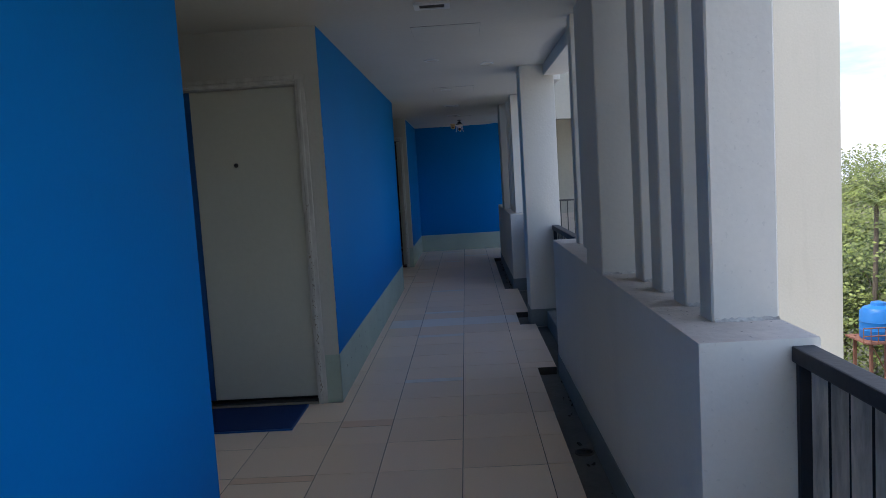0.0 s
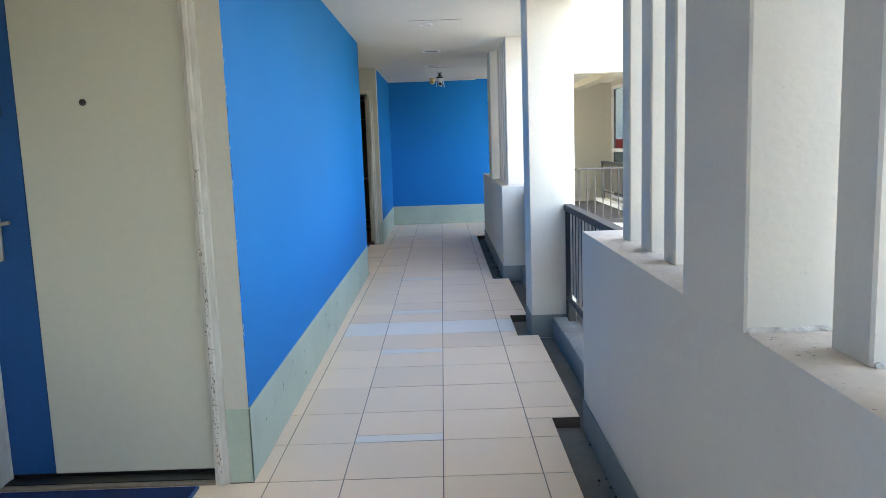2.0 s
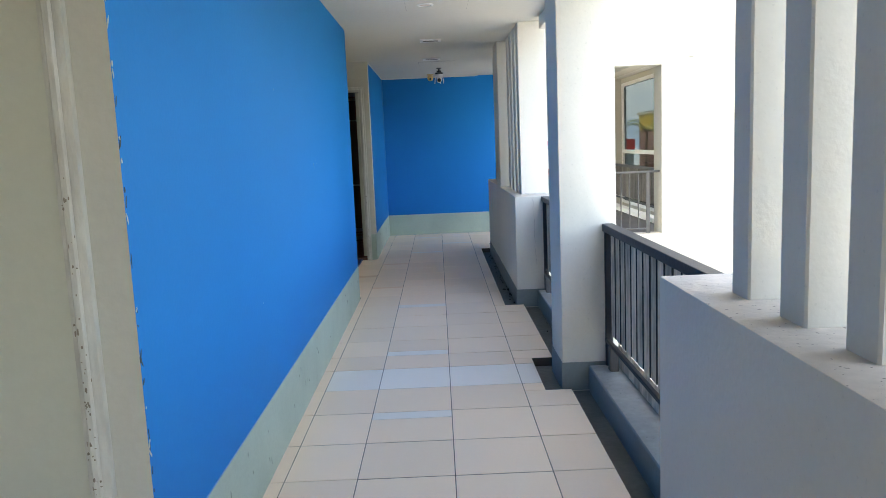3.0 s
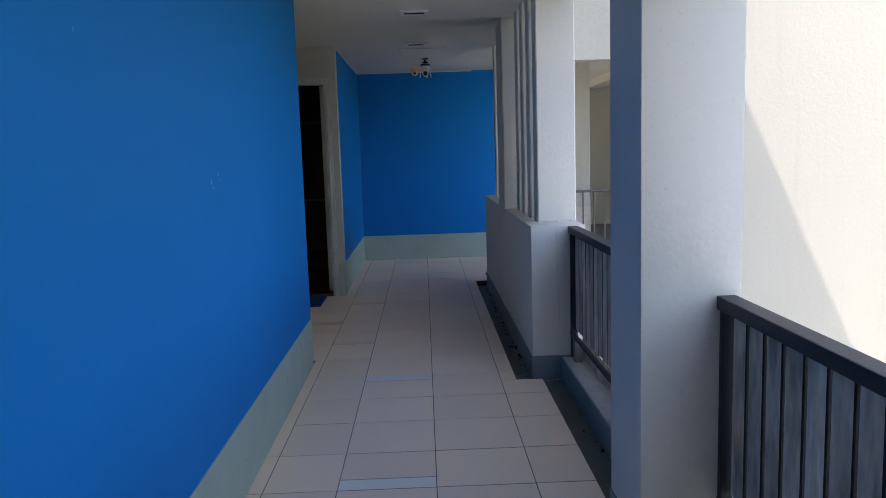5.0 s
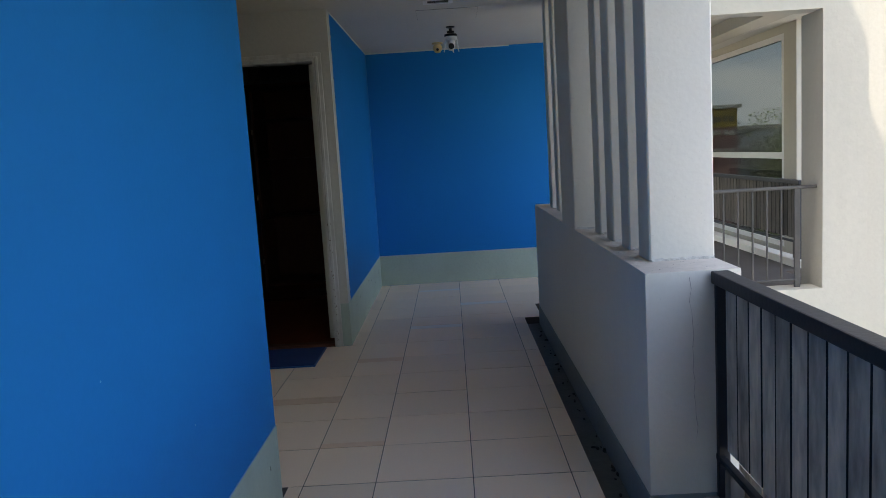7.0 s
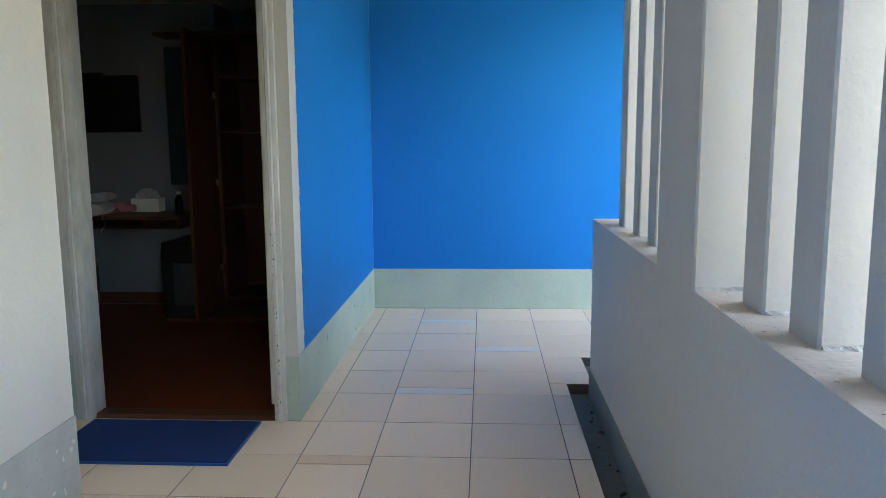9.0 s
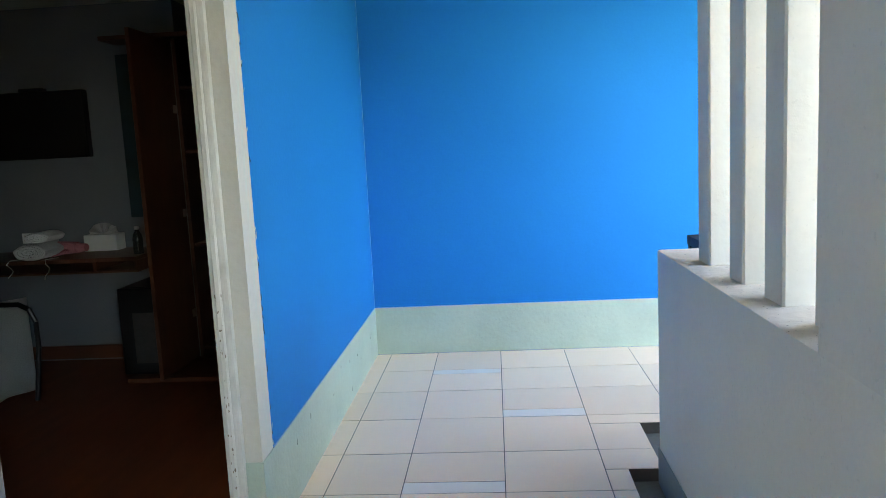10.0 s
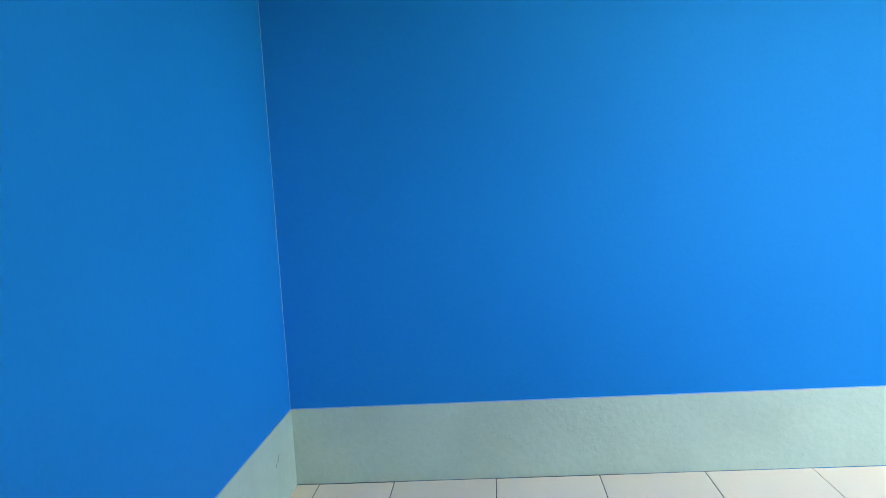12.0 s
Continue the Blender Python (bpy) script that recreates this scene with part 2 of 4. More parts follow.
def tube(a, b, r, r2=None, n=12, caps=True, bm=None):
    """A round bar from a to b."""
    bm = bm or bmesh.new()
    a, b = Vector(a), Vector(b)
    q = (b - a).to_track_quat("Z", "Y").to_matrix().to_4x4()
    bmesh.ops.create_cone(bm, cap_ends=caps, segments=n, radius1=r, radius2=r if r2 is None else r2, depth=(b - a).length, matrix=Matrix.Translation((a + b) / 2) @ q)
    return bm


def turned(profile, n=24, bm=None, at=(0, 0, 0)):
    """A body turned about z from (radius, height) pairs."""
    bm = bm or bmesh.new()
    rings = [[bm.verts.new((at[0] + r * math.cos(2 * math.pi * i / n), at[1] + r * math.sin(2 * math.pi * i / n), at[2] + z)) for i in range(n)] for r, z in profile]
    for lo, hi in zip(rings, rings[1:]):
        for i in range(n):
            bm.faces.new((lo[i], lo[(i + 1) % n], hi[(i + 1) % n], hi[i]))
    bm.faces.new(rings[0][::-1])
    bm.faces.new(rings[-1])
    return bm


def mesh_of(name, bm, mats, smooth=False):
    me = bpy.data.meshes.new(name)
    bmesh.ops.recalc_face_normals(bm, faces=bm.faces[:])
    bm.to_mesh(me)
    bm.free()
    for m in mats if isinstance(mats, (list, tuple)) else [mats]:
        me.materials.append(m)
    if smooth:
        me.polygons.foreach_set("use_smooth", [True] * len(me.polygons))
        me.set_sharp_from_angle(angle=radians(35))
    return me


def part(name, bm, mat, parent, label="", smooth=False):
    ob = new(name, mesh_of(name, bm, mat, smooth))
    ob.parent = parent
    return tagged(ob, label)


def thing(name, loc, label, category, group="", turn=0.0):
    e = new(name)
    e.location, e.rotation_euler = loc, (0, 0, radians(turn))
    e.empty_display_size = 0.1
    return tagged(e, label, category, group)


def solid(name, bm, mat, label, category="", kind="structure", smooth=False):
    return tagged(new(name, mesh_of(name, bm, mat, smooth)), label, category, kind=kind)


def painted(bm, pick):
    """Set face materials by pick(normal, centre)."""
    bm.normal_update()
    for f in bm.faces:
        f.material_index = pick(f.normal, f.calc_center_median())
    return bm


# ---- the plan ----
XL, XL3 = -0.762, -0.795       # corridor's room side; last stretch
REC = -1.93                    # back of the door recesses
CEILZ, BASE = 2.325, 0.305
Y_NEAR, Y_D1, Y_MID, Y_D2, Y_END = 1.825, 4.125, 8.94, 11.345, 13.73
P1 = (1.437, 4.692, 0.668, 0.985, 0.897)   # parapet: start, end, inner, outer, top
P2 = (8.60, 11.89, 0.607, 0.930, 0.882)
PIL = (6.405, 6.778, 0.627, 0.935)        # pillar


# ---- large structure ----
def blue_side(nrm, c):
    return 1 if nrm.x > 0.9 else 0


solid("wall_near", painted(boxes((-3.6, XL, -3.5, Y_NEAR, -0.2, CEILZ)), blue_side), [WHITE, BLUE], "bright blue painted corridor wall with white returns", "wall")
solid("wall_middle", painted(boxes((-0.9, XL, Y_D1 + 0.12, Y_MID, -0.2, CEILZ), (-3.6, -0.9, Y_MID - 0.15, Y_MID, -0.2, CEILZ)), blue_side), [WHITE, BLUE], "bright blue painted corridor wall between two door recesses", "wall")
solid("wall_last", painted(boxes((-0.92, XL3, Y_D2 + 0.12, Y_END, -0.2, CEILZ)), blue_side), [WHITE, BLUE], "short bright blue wall beside the open room door", "wall")
solid("wall_end", painted(boxes((-0.92, 1.53, Y_END, Y_END + 0.2, -0.2, CEILZ + 0.1)), lambda n, c: 1 if n.y < -0.9 else 0), [WHITE, BLUE], "bright blue painted wall closing the corridor", "wall")


def recess(n, y0, yd, xr, step, tag):
    """A door recess in two depths: a shallow step, then the back; the door opening goes through."""
    xs, ys = step
    solid(f"wall_step_{n}", boxes((REC - 0.15, xs, y0, ys, -0.2, CEILZ)), WHITE, "white painted step of a door recess", "wall")
    solid(f"wall_recess_{n}", boxes((REC - 0.15, REC, ys, yd + 0.12, -0.2, CEILZ)), WHITE, "white painted side wall of a door recess", "wall")
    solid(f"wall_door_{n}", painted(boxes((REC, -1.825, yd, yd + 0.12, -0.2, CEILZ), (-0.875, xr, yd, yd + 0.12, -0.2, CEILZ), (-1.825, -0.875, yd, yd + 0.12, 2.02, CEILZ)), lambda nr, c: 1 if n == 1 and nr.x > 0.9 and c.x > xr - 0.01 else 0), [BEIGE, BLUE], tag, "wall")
    solid(f"baseboard_side_{n}", boxes((xs, xs + 0.004, y0 + 0.003, ys + 0.004, 0.0, BASE), (REC + 0.005, xs, ys, ys + 0.004, 0.0, BASE), (REC, REC + 0.004, ys + 0.005, yd - 0.005, 0.0, BASE)), OLDBAND, "scratched pale grey band at the foot of the side wall", "baseboard")
    bands = boxes((REC + 0.004, -1.847, yd - 0.004, yd, 0.0, BASE), (-0.852, xr + 0.004, yd - 0.004, yd, 0.0, BASE))
    solid(f"baseboard_recess_{n}", bands, SAGE, "sage green painted band at the foot of the recess", "baseboard")


STEP1, STEP2 = (-1.455, 3.32), (-1.425, 10.57)   # face and end of the shallow part
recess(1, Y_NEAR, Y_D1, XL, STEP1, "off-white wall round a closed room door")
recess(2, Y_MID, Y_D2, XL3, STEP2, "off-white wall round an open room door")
solid("baseboard_near", boxes((XL, XL + 0.004, -3.5, Y_NEAR, 0, BASE)), SAGE, "sage green painted band at the foot of the blue wall", "baseboard")
solid("baseboard_middle", boxes((XL, XL + 0.004, Y_D1 - 0.004, Y_MID, 0, BASE)), SAGE, "sage green painted band at the foot of the blue wall", "baseboard")
solid("baseboard_last", boxes((XL3, XL3 + 0.004, Y_D2 - 0.004, Y_END, 0, BASE)), SAGE, "sage green painted band at the foot of the blue wall", "baseboard")
solid("baseboard_end", boxes((XL3 + 0.004, 1.526, Y_END - 0.004, Y_END, 0, BASE)), SAGE, "sage green painted band at the foot of the end wall", "baseboard")
solid("ceiling", boxes((-5.2, 1.02, -3.5, 12.1, CEILZ, CEILZ + 0.2), (-5.2, 1.02, 12.1, 17.6, CEILZ, CEILZ + 0.2), (1.02, 3.12, 12.1, 13.5, 2.45, CEILZ + 0.25), (1.02, 3.76, 13.5, 17.9, 2.45, CEILZ + 0.25)), CEIL, "stained white corridor ceiling", "ceiling")

# floor slab with the tile edge stepping in beside the parapets and the pillar
EDGES = [(-3.5, 1.42, 0.66), (1.42, 4.72, 0.522), (4.72, 6.28, 0.655), (6.28, 6.90, 0.515), (6.90, 8.47, 0.645), (8.47, 11.92, 0.492), (11.92, 12.42, 0.63), (12.42, Y_END, 0.96)]
floor = solid("floor", boxes((REC, -0.70, -3.5, Y_D2 + 0.05, -0.2, -0.0024), (XL3 - 0.05, -0.70, Y_D2 + 0.05, Y_END, -0.2, -0.0024), *[(-0.70, e, a, b, -0.2, -0.0024) for a, b, e in EDGES], (0.95, 3.12, 12.1, 13.3, -0.2, -0.006), (0.95, 3.5, 13.3, 17.7, -0.2, -0.006)), GROUT, "beige tiled corridor floor with dark joints", "floor")
solid("gutter", boxes((0.48, 0.80, -3.5, 12.42, -0.2, -0.055)), GUTTER, "dark dirty drain channel along the parapet", "gutter")


def parapet(n, dims, fin_in, fins, pier, tag):
    y0, y1, xi, xo, top = dims
    bm = boxes((xi, xo, y0, y1, -0.25, top), bevel=0.008, seg=2)
    painted(bm, lambda nr, c: 1 if nr.z > 0.7 else 0)
    w = solid(f"parapet_wall_{n}", bm, [WHITE, SILL], tag, "parapet wall", smooth=True)
    part("pier", boxes((xi, xo - 0.004, *pier, top - 0.01, CEILZ), bevel=0.006), WHITE, w)
    for k, (a, b) in enumerate(fins):
        part("fin", boxes((fin_in, xo - 0.006, a, b, top - 0.005, CEILZ), bevel=0.006), WHITE, w)
    part("kerb_band", boxes((xi - 0.004, xi, y0 + 0.003, y1 - 0.003, -0.05, 0.10), (xi - 0.004, xo, y0 - 0.004, y0, -0.05, 0.10), (xi - 0.004, xo, y1, y1 + 0.004, -0.05, 0.10)), KERB, w, "grey painted band at the foot")
    return w


F1 = [(1.685, 1.805), (1.955, 2.10), (2.255, 2.40), (2.545, 2.685), (3.40, 3.51), (3.69, 3.81), (3.975, 4.105), (4.285, 4.40)]
parapet(1, P1, 0.785, F1, (2.815, 3.232), "white parapet wall with upright fins up to the ceiling")
F2 = [(8.84, 9.00), (9.15, 9.295), (9.455, 9.60), (9.745, 9.885), (10.55, 10.67), (10.85, 10.98), (11.145, 11.27), (11.48, 11.61)]
parapet(2, P2, 0.687, F2, (10.03, 10.46), "white parapet wall with upright fins, next to the end wall")

pillar = solid("pillar", boxes((PIL[2], PIL[3], PIL[0], PIL[1], -0.25, CEILZ), bevel=0.01, seg=2), WHITE, "white painted square pillar between two railings", "pillar", smooth=True)
part("kerb_band", boxes((PIL[2] - 0.004, PIL[3] - 0.01, PIL[0] - 0.004, PIL[0], -0.05, 0.11), (PIL[2] - 0.004, PIL[2], PIL[0], PIL[1], -0.05, 0.11)), KERB, pillar, "grey painted band at the foot")


def upstand(n, y0, y1, x0):
    """The low kerb under a railing."""
    bm = painted(boxes((x0, 1.02, y0, y1, -0.25, 0.09), bevel=0.006), lambda nr, c: 1 if nr.x < -0.7 else 0)
    solid(f"kerb_{n}", bm, [CEMENT, KERB], "low cement topped kerb under a railing", "kerb")


upstand(1, -3.5, P1[0] - 0.004, 0.79)
upstand(2, P1[1] + 0.004, PIL[0] - 0.004, 0.772)
upstand(3, PIL[1], P2[0] - 0.004, 0.78)
for k, (a, b) in enumerate([(-3.5, 1.68), (4.70, PIL[0]), (PIL[1], 8.60)]):
    solid(f"beam_{k + 1}", boxes((0.84, 1.04, a, b, 2.225, CEILZ), bevel=0.005), WHITE, "white edge beam above a railing", "beam")

RAIL = thing("railing", (0.885, 4.75, 0), "dark steel railing filled with weathered grey boards", "railing", "railings between parapets and pillar")


chips = random.Random(3)


def board(w, z0, z1, thick=0.014):
    """An upright board with its upper corners rounded off and shade painted on its edges."""
    r = 0.016
    rim = [(-w / 2, z0), (w / 2, z0)]
    for cy, a0 in ((w / 2 - r, 0.0), (-w / 2 + r, 1.5708)):
        rim += [(cy + r * math.cos(a0 + k * 0.5236), z1 - r + r * math.sin(a0 + k * 0.5236)) for k in range(4)]
    bm = bmesh.new()
    rings = [[bm.verts.new((x, y * k, z)) for y, z in rim] for x, k in ((0, 1 - 0.008 / w), (0.004, 1), (thick, 1))]
    bm.faces.new(rings[0])
    bm.faces.new(rings[2][::-1])
    # Side faces carry the painted gap shade in slot 1.
    for a, b in zip(rings, rings[1:]):
        for k in range(len(rim)):
            bm.faces.new((a[k], b[k], b[(k + 1) % len(rim)], a[(k + 1) % len(rim)])).material_index = 1
    return bm


def railing(x, y0, y1, z0=0.09, top=0.878, name_at=None, pitch=0.098, gap=0.003, wood=None):
    """Steel frame along y with upright boards."""
    r = name_at or thing("railing", (x, y0, 0), "dark steel railing filled with weathered grey boards", "railing", "railings between parapets and pillar")
    r.location = (x, y0, 0)
    L = y1 - y0
    part("top_rail", boxes((-0.03, 0.03, 0, L, top - 0.042, top), bevel=0.005, seg=2), IRON, r)
    part("bottom_rail", boxes((-0.022, 0.003, 0, L, 0.222, 0.244), bevel=0.003), IRON, r)
    for y in (0.002, L - 0.026):
        part("post", boxes((-0.02, 0.02, y, y + 0.024, z0, top - 0.042), bevel=0.003), IRON, r)
    for y in ((0.09, L - 0.14) if L > 1 else ()):
        part("foot", boxes((-0.024, 0.024, y, y + 0.05, z0, 0.222), bevel=0.003), BOARD_DARK, r, "short dark wooden block")
    n = max(2, round((L - 0.06) / pitch))
    step = (L - 0.06) / n
    for i in range(n):
        o = part("board", board(step - gap, 0.262 + chips.uniform(-0.006, 0.006), top - 0.044), [wood or BOARD, EDGE_SHADE], r)
        o.location = (0.006 + chips.uniform(-0.001, 0.001), 0.03 + i * step + step / 2, 0)
        o.rotation_euler = (chips.gauss(0, 0.0015), 0, chips.gauss(0, 0.012))
        if z0 == 0.09:  # short boards that close the gap over the kerb
            o = part("skirt_board", boxes((0.045, 0.057, -step / 2 + 0.003, step / 2 - 0.003, z0, 0.215)), wood or BOARD, r)
            o.location = (0, 0.03 + i * step + step / 2, 0)
    return r


railing(0.885, P1[1] + 0.003, PIL[0] - 0.003, name_at=RAIL, pitch=0.112, gap=0.017)
railing(0.855, PIL[1] + 0.003, 8.597)
railing(0.935, -2.2, P1[0] - 0.003)

# ---- cracks, mortar lines and dirt ----
crk = random.Random(21)
CRACK = material("hairline crack", (0.42, 0.40, 0.37), 0.9, var=0.2, bump=0)
MORTAR = material("rough mortar", (0.58, 0.56, 0.51), 0.9, var=0.15, grain=60, stain=20, stain_amt=0.3, bump=0.2, tint=(0.28, 0.26, 0.23))
DIRT = material("black silt and dead leaves", (0.06, 0.055, 0.045), 0.95, var=0.3, grain=60, stain=20, stain_amt=0.2, bump=0.3)


def crack(wall, a, b, wander, n=14, r=0.0011):
    """A wandering hairline from a to b, half sunk in the paint."""
    a, b = Vector(a), Vector(b)
    pts = [a.lerp(b, k / n) + Vector(wander) * (crk.uniform(-1, 1) if 0 < k < n else 0) for k in range(n + 1)]
    bm = bmesh.new()
    for p, q in zip(pts, pts[1:]):
        tube(p, q, r * crk.uniform(0.5, 1.3), n=5, caps=False, bm=bm)
    part("crack", bm, CRACK, wall)


def mortar(wall, x0, x1, y, z):
    """A ragged line of mortar along the foot of a fin."""
    bm = bmesh.new()
    n = 18
    xs = [x0 + (x1 - x0) * k / n for k in range(n + 1)]
    rims = [[bm.verts.new((x, y - d * crk.uniform(0.5, 1.3), z + h * crk.uniform(0.6, 1.3))) for d, h in ((0.0, 0.010), (0.006, 0.008), (0.013, 0.0005))] for x in xs]
    for p, q in zip(rims, rims[1:]):
        for k in range(2):
            bm.faces.new((p[k], q[k], q[k + 1], p[k + 1]))
    part("mortar_line", bm, MORTAR, wall)


wall_1, wall_2 = bpy.data.objects["parapet_wall_1"], bpy.data.objects["parapet_wall_2"]
for a, b in F1[:4]:
    mortar(wall_1, 0.79, P1[3] - 0.01, a, P1[4])
for a, b in F2[:4]:
    mortar(wall_2, 0.692, P2[3] - 0.01, a, P2[4])
mortar(wall_1, P1[2] + 0.006, P1[3] - 0.01, 2.815, P1[4])
mortar(wall_2, P2[2] + 0.006, P2[3] - 0.01, 10.03, P2[4])
crack(wall_2, (0.755, 8.5995, 0.86), (0.77, 8.5995, 0.30), (0.006, 0, 0))
bm = bmesh.new()
for y0, y1, n, x0, x1 in ((8.8, 11.8, 40, 0.555, 0.603), (1.7, 4.6, 24, 0.60, 0.663), (6.9, 8.4, 8, 0.70, 0.775)):
    for _ in range(n):
        c, r = Vector((crk.uniform(x0, x1), crk.uniform(y0, y1), -0.052)), crk.uniform(0.003, 0.011)
        m = Matrix.LocRotScale(c, Euler((crk.random() * 3, crk.random() * 3, crk.random() * 3)), (r * crk.uniform(0.8, 2.2), r, r * 0.6))
        bmesh.ops.create_icosphere(bm, subdivisions=1, radius=1, matrix=m)
solid("gutter_silt", bm, DIRT, "clods of black silt and dead leaves in the channel", "dirt", "stuff")

# ---- scuffs and chips on the paint ----
marks = random.Random(11)
SCUFF = material("bare plaster scuff", (0.16, 0.34, 0.60), 0.8, bump=0)
CHIP = material("chipped paint", (0.24, 0.29, 0.25), 0.8, bump=0)


def flake(size, tall, flat=0.0012):
    """A ragged thin flake in the y-z plane."""
    bm = bmesh.new()
    n = 9
    ring = [(size * (0.5 + 0.5 * marks.random()) * math.cos(6.283 * i / n), tall * (0.5 + 0.5 * marks.random()) * math.sin(6.283 * i / n)) for i in range(n)]
    lo = [bm.verts.new((0, y, z)) for y, z in ring]
    up = [bm.verts.new((flat, y * 0.9, z * 0.9)) for y, z in ring]
    bm.faces.new(up)
    for i in range(n):
        bm.faces.new((lo[i], lo[(i + 1) % n], up[(i + 1) % n], up[i]))
    return bm


def mark(wall, x, y, z, size, tall, mat, name):
    o = part(name, flake(size, tall), mat, wall)
    o.location = (x, y, z)
    o.rotation_euler = (radians(marks.uniform(-35, 35)), 0, 0)


mid_wall, near_wall = bpy.data.objects["wall_middle"], bpy.data.objects["wall_near"]
for y, z, a, b in ((6.895, 1.25, 0.006, 0.014), (6.99, 1.275, 0.008, 0.006), (6.91, 1.23, 0.004, 0.009), (7.002, 1.254, 0.010, 0.004), (5.4, 0.72, 0.003, 0.004), (8.1, 0.62, 0.004, 0.003), (5.9, 1.62, 0.003, 0.006), (7.6, 0.9, 0.003, 0.003)):
    mark(mid_wall, XL, y, z, a, b, SCUFF, "scuff")
for y, z, a, b in ((1.05, 0.66, 0.005, 0.003), (1.2, 0.35, 0.012, 0.004), (0.6, 0.9, 0.003, 0.003)):
    mark(near_wall, XL, y, z, a, b, SCUFF, "scuff")
for wall_name, x, ya, yb, n in (("baseboard_middle", XL + 0.004, 4.2, 8.8, 22), ("baseboard_last", XL3 + 0.004, 11.4, 13.6, 10)):
    for _ in range(n):
        mark(bpy.data.objects[wall_name], x, marks.uniform(ya, yb), marks.uniform(0.06, 0.26), 0.003 + 0.004 * marks.random(), 0.006 + 0.016 * marks.random(), CHIP, "chip")
for _ in range(16):
    mark(bpy.data.objects["baseboard_side_2"], STEP2[0] + 0.004, marks.uniform(9.9, 10.55), marks.uniform(0.05, 0.27), 0.006 + 0.014 * marks.random(), 0.006 + 0.02 * marks.random(), WHITE, "chip")
for y0, z0, wall_name, x in ((Y_D1 + 0.004, 0.32, "wall_middle", XL), (Y_D2 + 0.122, 0.32, "wall_last", XL3)):
    for _ in range(34):
        mark(bpy.data.objects[wall_name], x, y0 + 0.002 + 0.003 * marks.random(), marks.uniform(z0, 2.2), 0.002 + 0.003 * marks.random(), 0.004 + 0.02 * marks.random(), NUMERAL if marks.random() < 0.6 else BEIGE, "chip")

for w_name, dims in (("wall_end", [(XL3 + 0.001, 1.52, Y_END - 0.003, Y_END, BASE, BASE + 0.003), (XL3, XL3 + 0.0018, Y_END - 0.0018, Y_END, BASE + 0.005, CEILZ - 0.012)]), ("wall_last", [(XL3, XL3 + 0.003, Y_D2 + 0.12, Y_END - 0.004, BASE, BASE + 0.004)]), ("wall_middle", [(XL, XL + 0.003, Y_D1 + 0.12, Y_MID, BASE, BASE + 0.003)])):
    part("paint_line", boxes(*dims), SCUFF, bpy.data.objects[w_name], "thin pale line where the paints meet")
for w_name, dims in (("wall_end", (XL3 + 0.003, 0.62, Y_END - 0.003, Y_END, CEILZ - 0.011, CEILZ)), ("wall_last", (XL3, XL3 + 0.003, Y_D2 + 0.121, Y_END, CEILZ - 0.011, CEILZ))):
    part("ceiling_line", boxes(dims), WHITE, bpy.data.objects[w_name], "thin white paint line under the ceiling")
ROT = material("rotted wood", (0.25, 0.215, 0.175), 0.9, var=0.2, bump=0)

# ---- doors ----


def door_frame(y, name):
    """Moulded frame in two steps round an opening 0.90 wide."""
    f = solid(name, boxes((-1.847, -1.768, y - 0.022, y + 0.10, 0, 2.04), (-0.91, -0.852, y - 0.022, y + 0.10, 0, 2.04), (-1.768, -0.91, y - 0.022, y + 0.10, 1.985, 2.04), bevel=0.007, seg=2), FRAME, "worn off-white painted wooden door frame", "door frame", smooth=True)
    part("bead", boxes((-1.82, -1.795, y - 0.034, y - 0.022, 0, 2.015), (-0.895, -0.872, y - 0.034, y - 0.022, 0, 2.015), (-1.795, -0.895, y - 0.034, y - 0.022, 1.995, 2.015), bevel=0.005), FRAME, f)
    return f


door_frame(Y_D1, "door_frame_1")
door_frame(Y_D2, "door_frame_2")
for f_name, yf, lo, hi, n in (("door_frame_1", Y_D1, 0.06, 1.3, 110), ("door_frame_2", Y_D2, 0.05, 0.9, 40)):
    for _ in range(n):
        o = part("stain", flake(0.0012 + 0.003 * marks.random(), 0.002 + 0.010 * marks.random() ** 2, 0.0008), ROT, bpy.data.objects[f_name])
        o.location = (-0.884 + marks.gauss(0, 0.0055), yf - 0.0335, lo + (hi - lo) * marks.random() ** 1.5)
        o.rotation_euler = (0, 0, radians(-90))
# Unseen walls, added so no sky shines under the closed door.
solid("wall_light_block", boxes((-3.6, -3.45, Y_D1, Y_MID - 0.15, -0.2, CEILZ), (-3.45, REC - 0.15, Y_D1, Y_D1 + 0.12, -0.2, CEILZ), (-3.45, -0.9, Y_D1 + 0.12, Y_MID - 0.15, -0.2, -0.01)), ROOMWALL_DIM, "unseen walls added behind the closed door to block daylight", "wall")
d1 = thing("door_1", (-1.355, Y_D1 + 0.07, 0), "closed cream door with a blue lock strip, numbered 204", "door")
d1["kind"] = "structure"
part("leaf", boxes((-0.2335, 0.44, 0.0, 0.04, 0.03, 1.983), bevel=0.002), DOORWHITE, d1)
part("lock_strip", boxes((-0.44, -0.2365, 0.001, 0.04, 0.03, 1.983), bevel=0.002), DOORBLUE, d1, "dark blue painted strip")
part("stop", boxes((-0.438, -0.408, -0.012, 0.0, 0.0, 1.985), (0.425, 0.445, -0.012, 0.0, 0.0, 1.985), bevel=0.003), FRAME, d1)
# Threshold in black; its upper strip paints the dark gap under the leaf.
part("threshold", boxes((-0.445, 0.445, -0.066, 0.06, -0.01, 0.016), (-0.44, 0.44, 0.004, 0.06, 0.016, 0.029)), BLACK, d1)
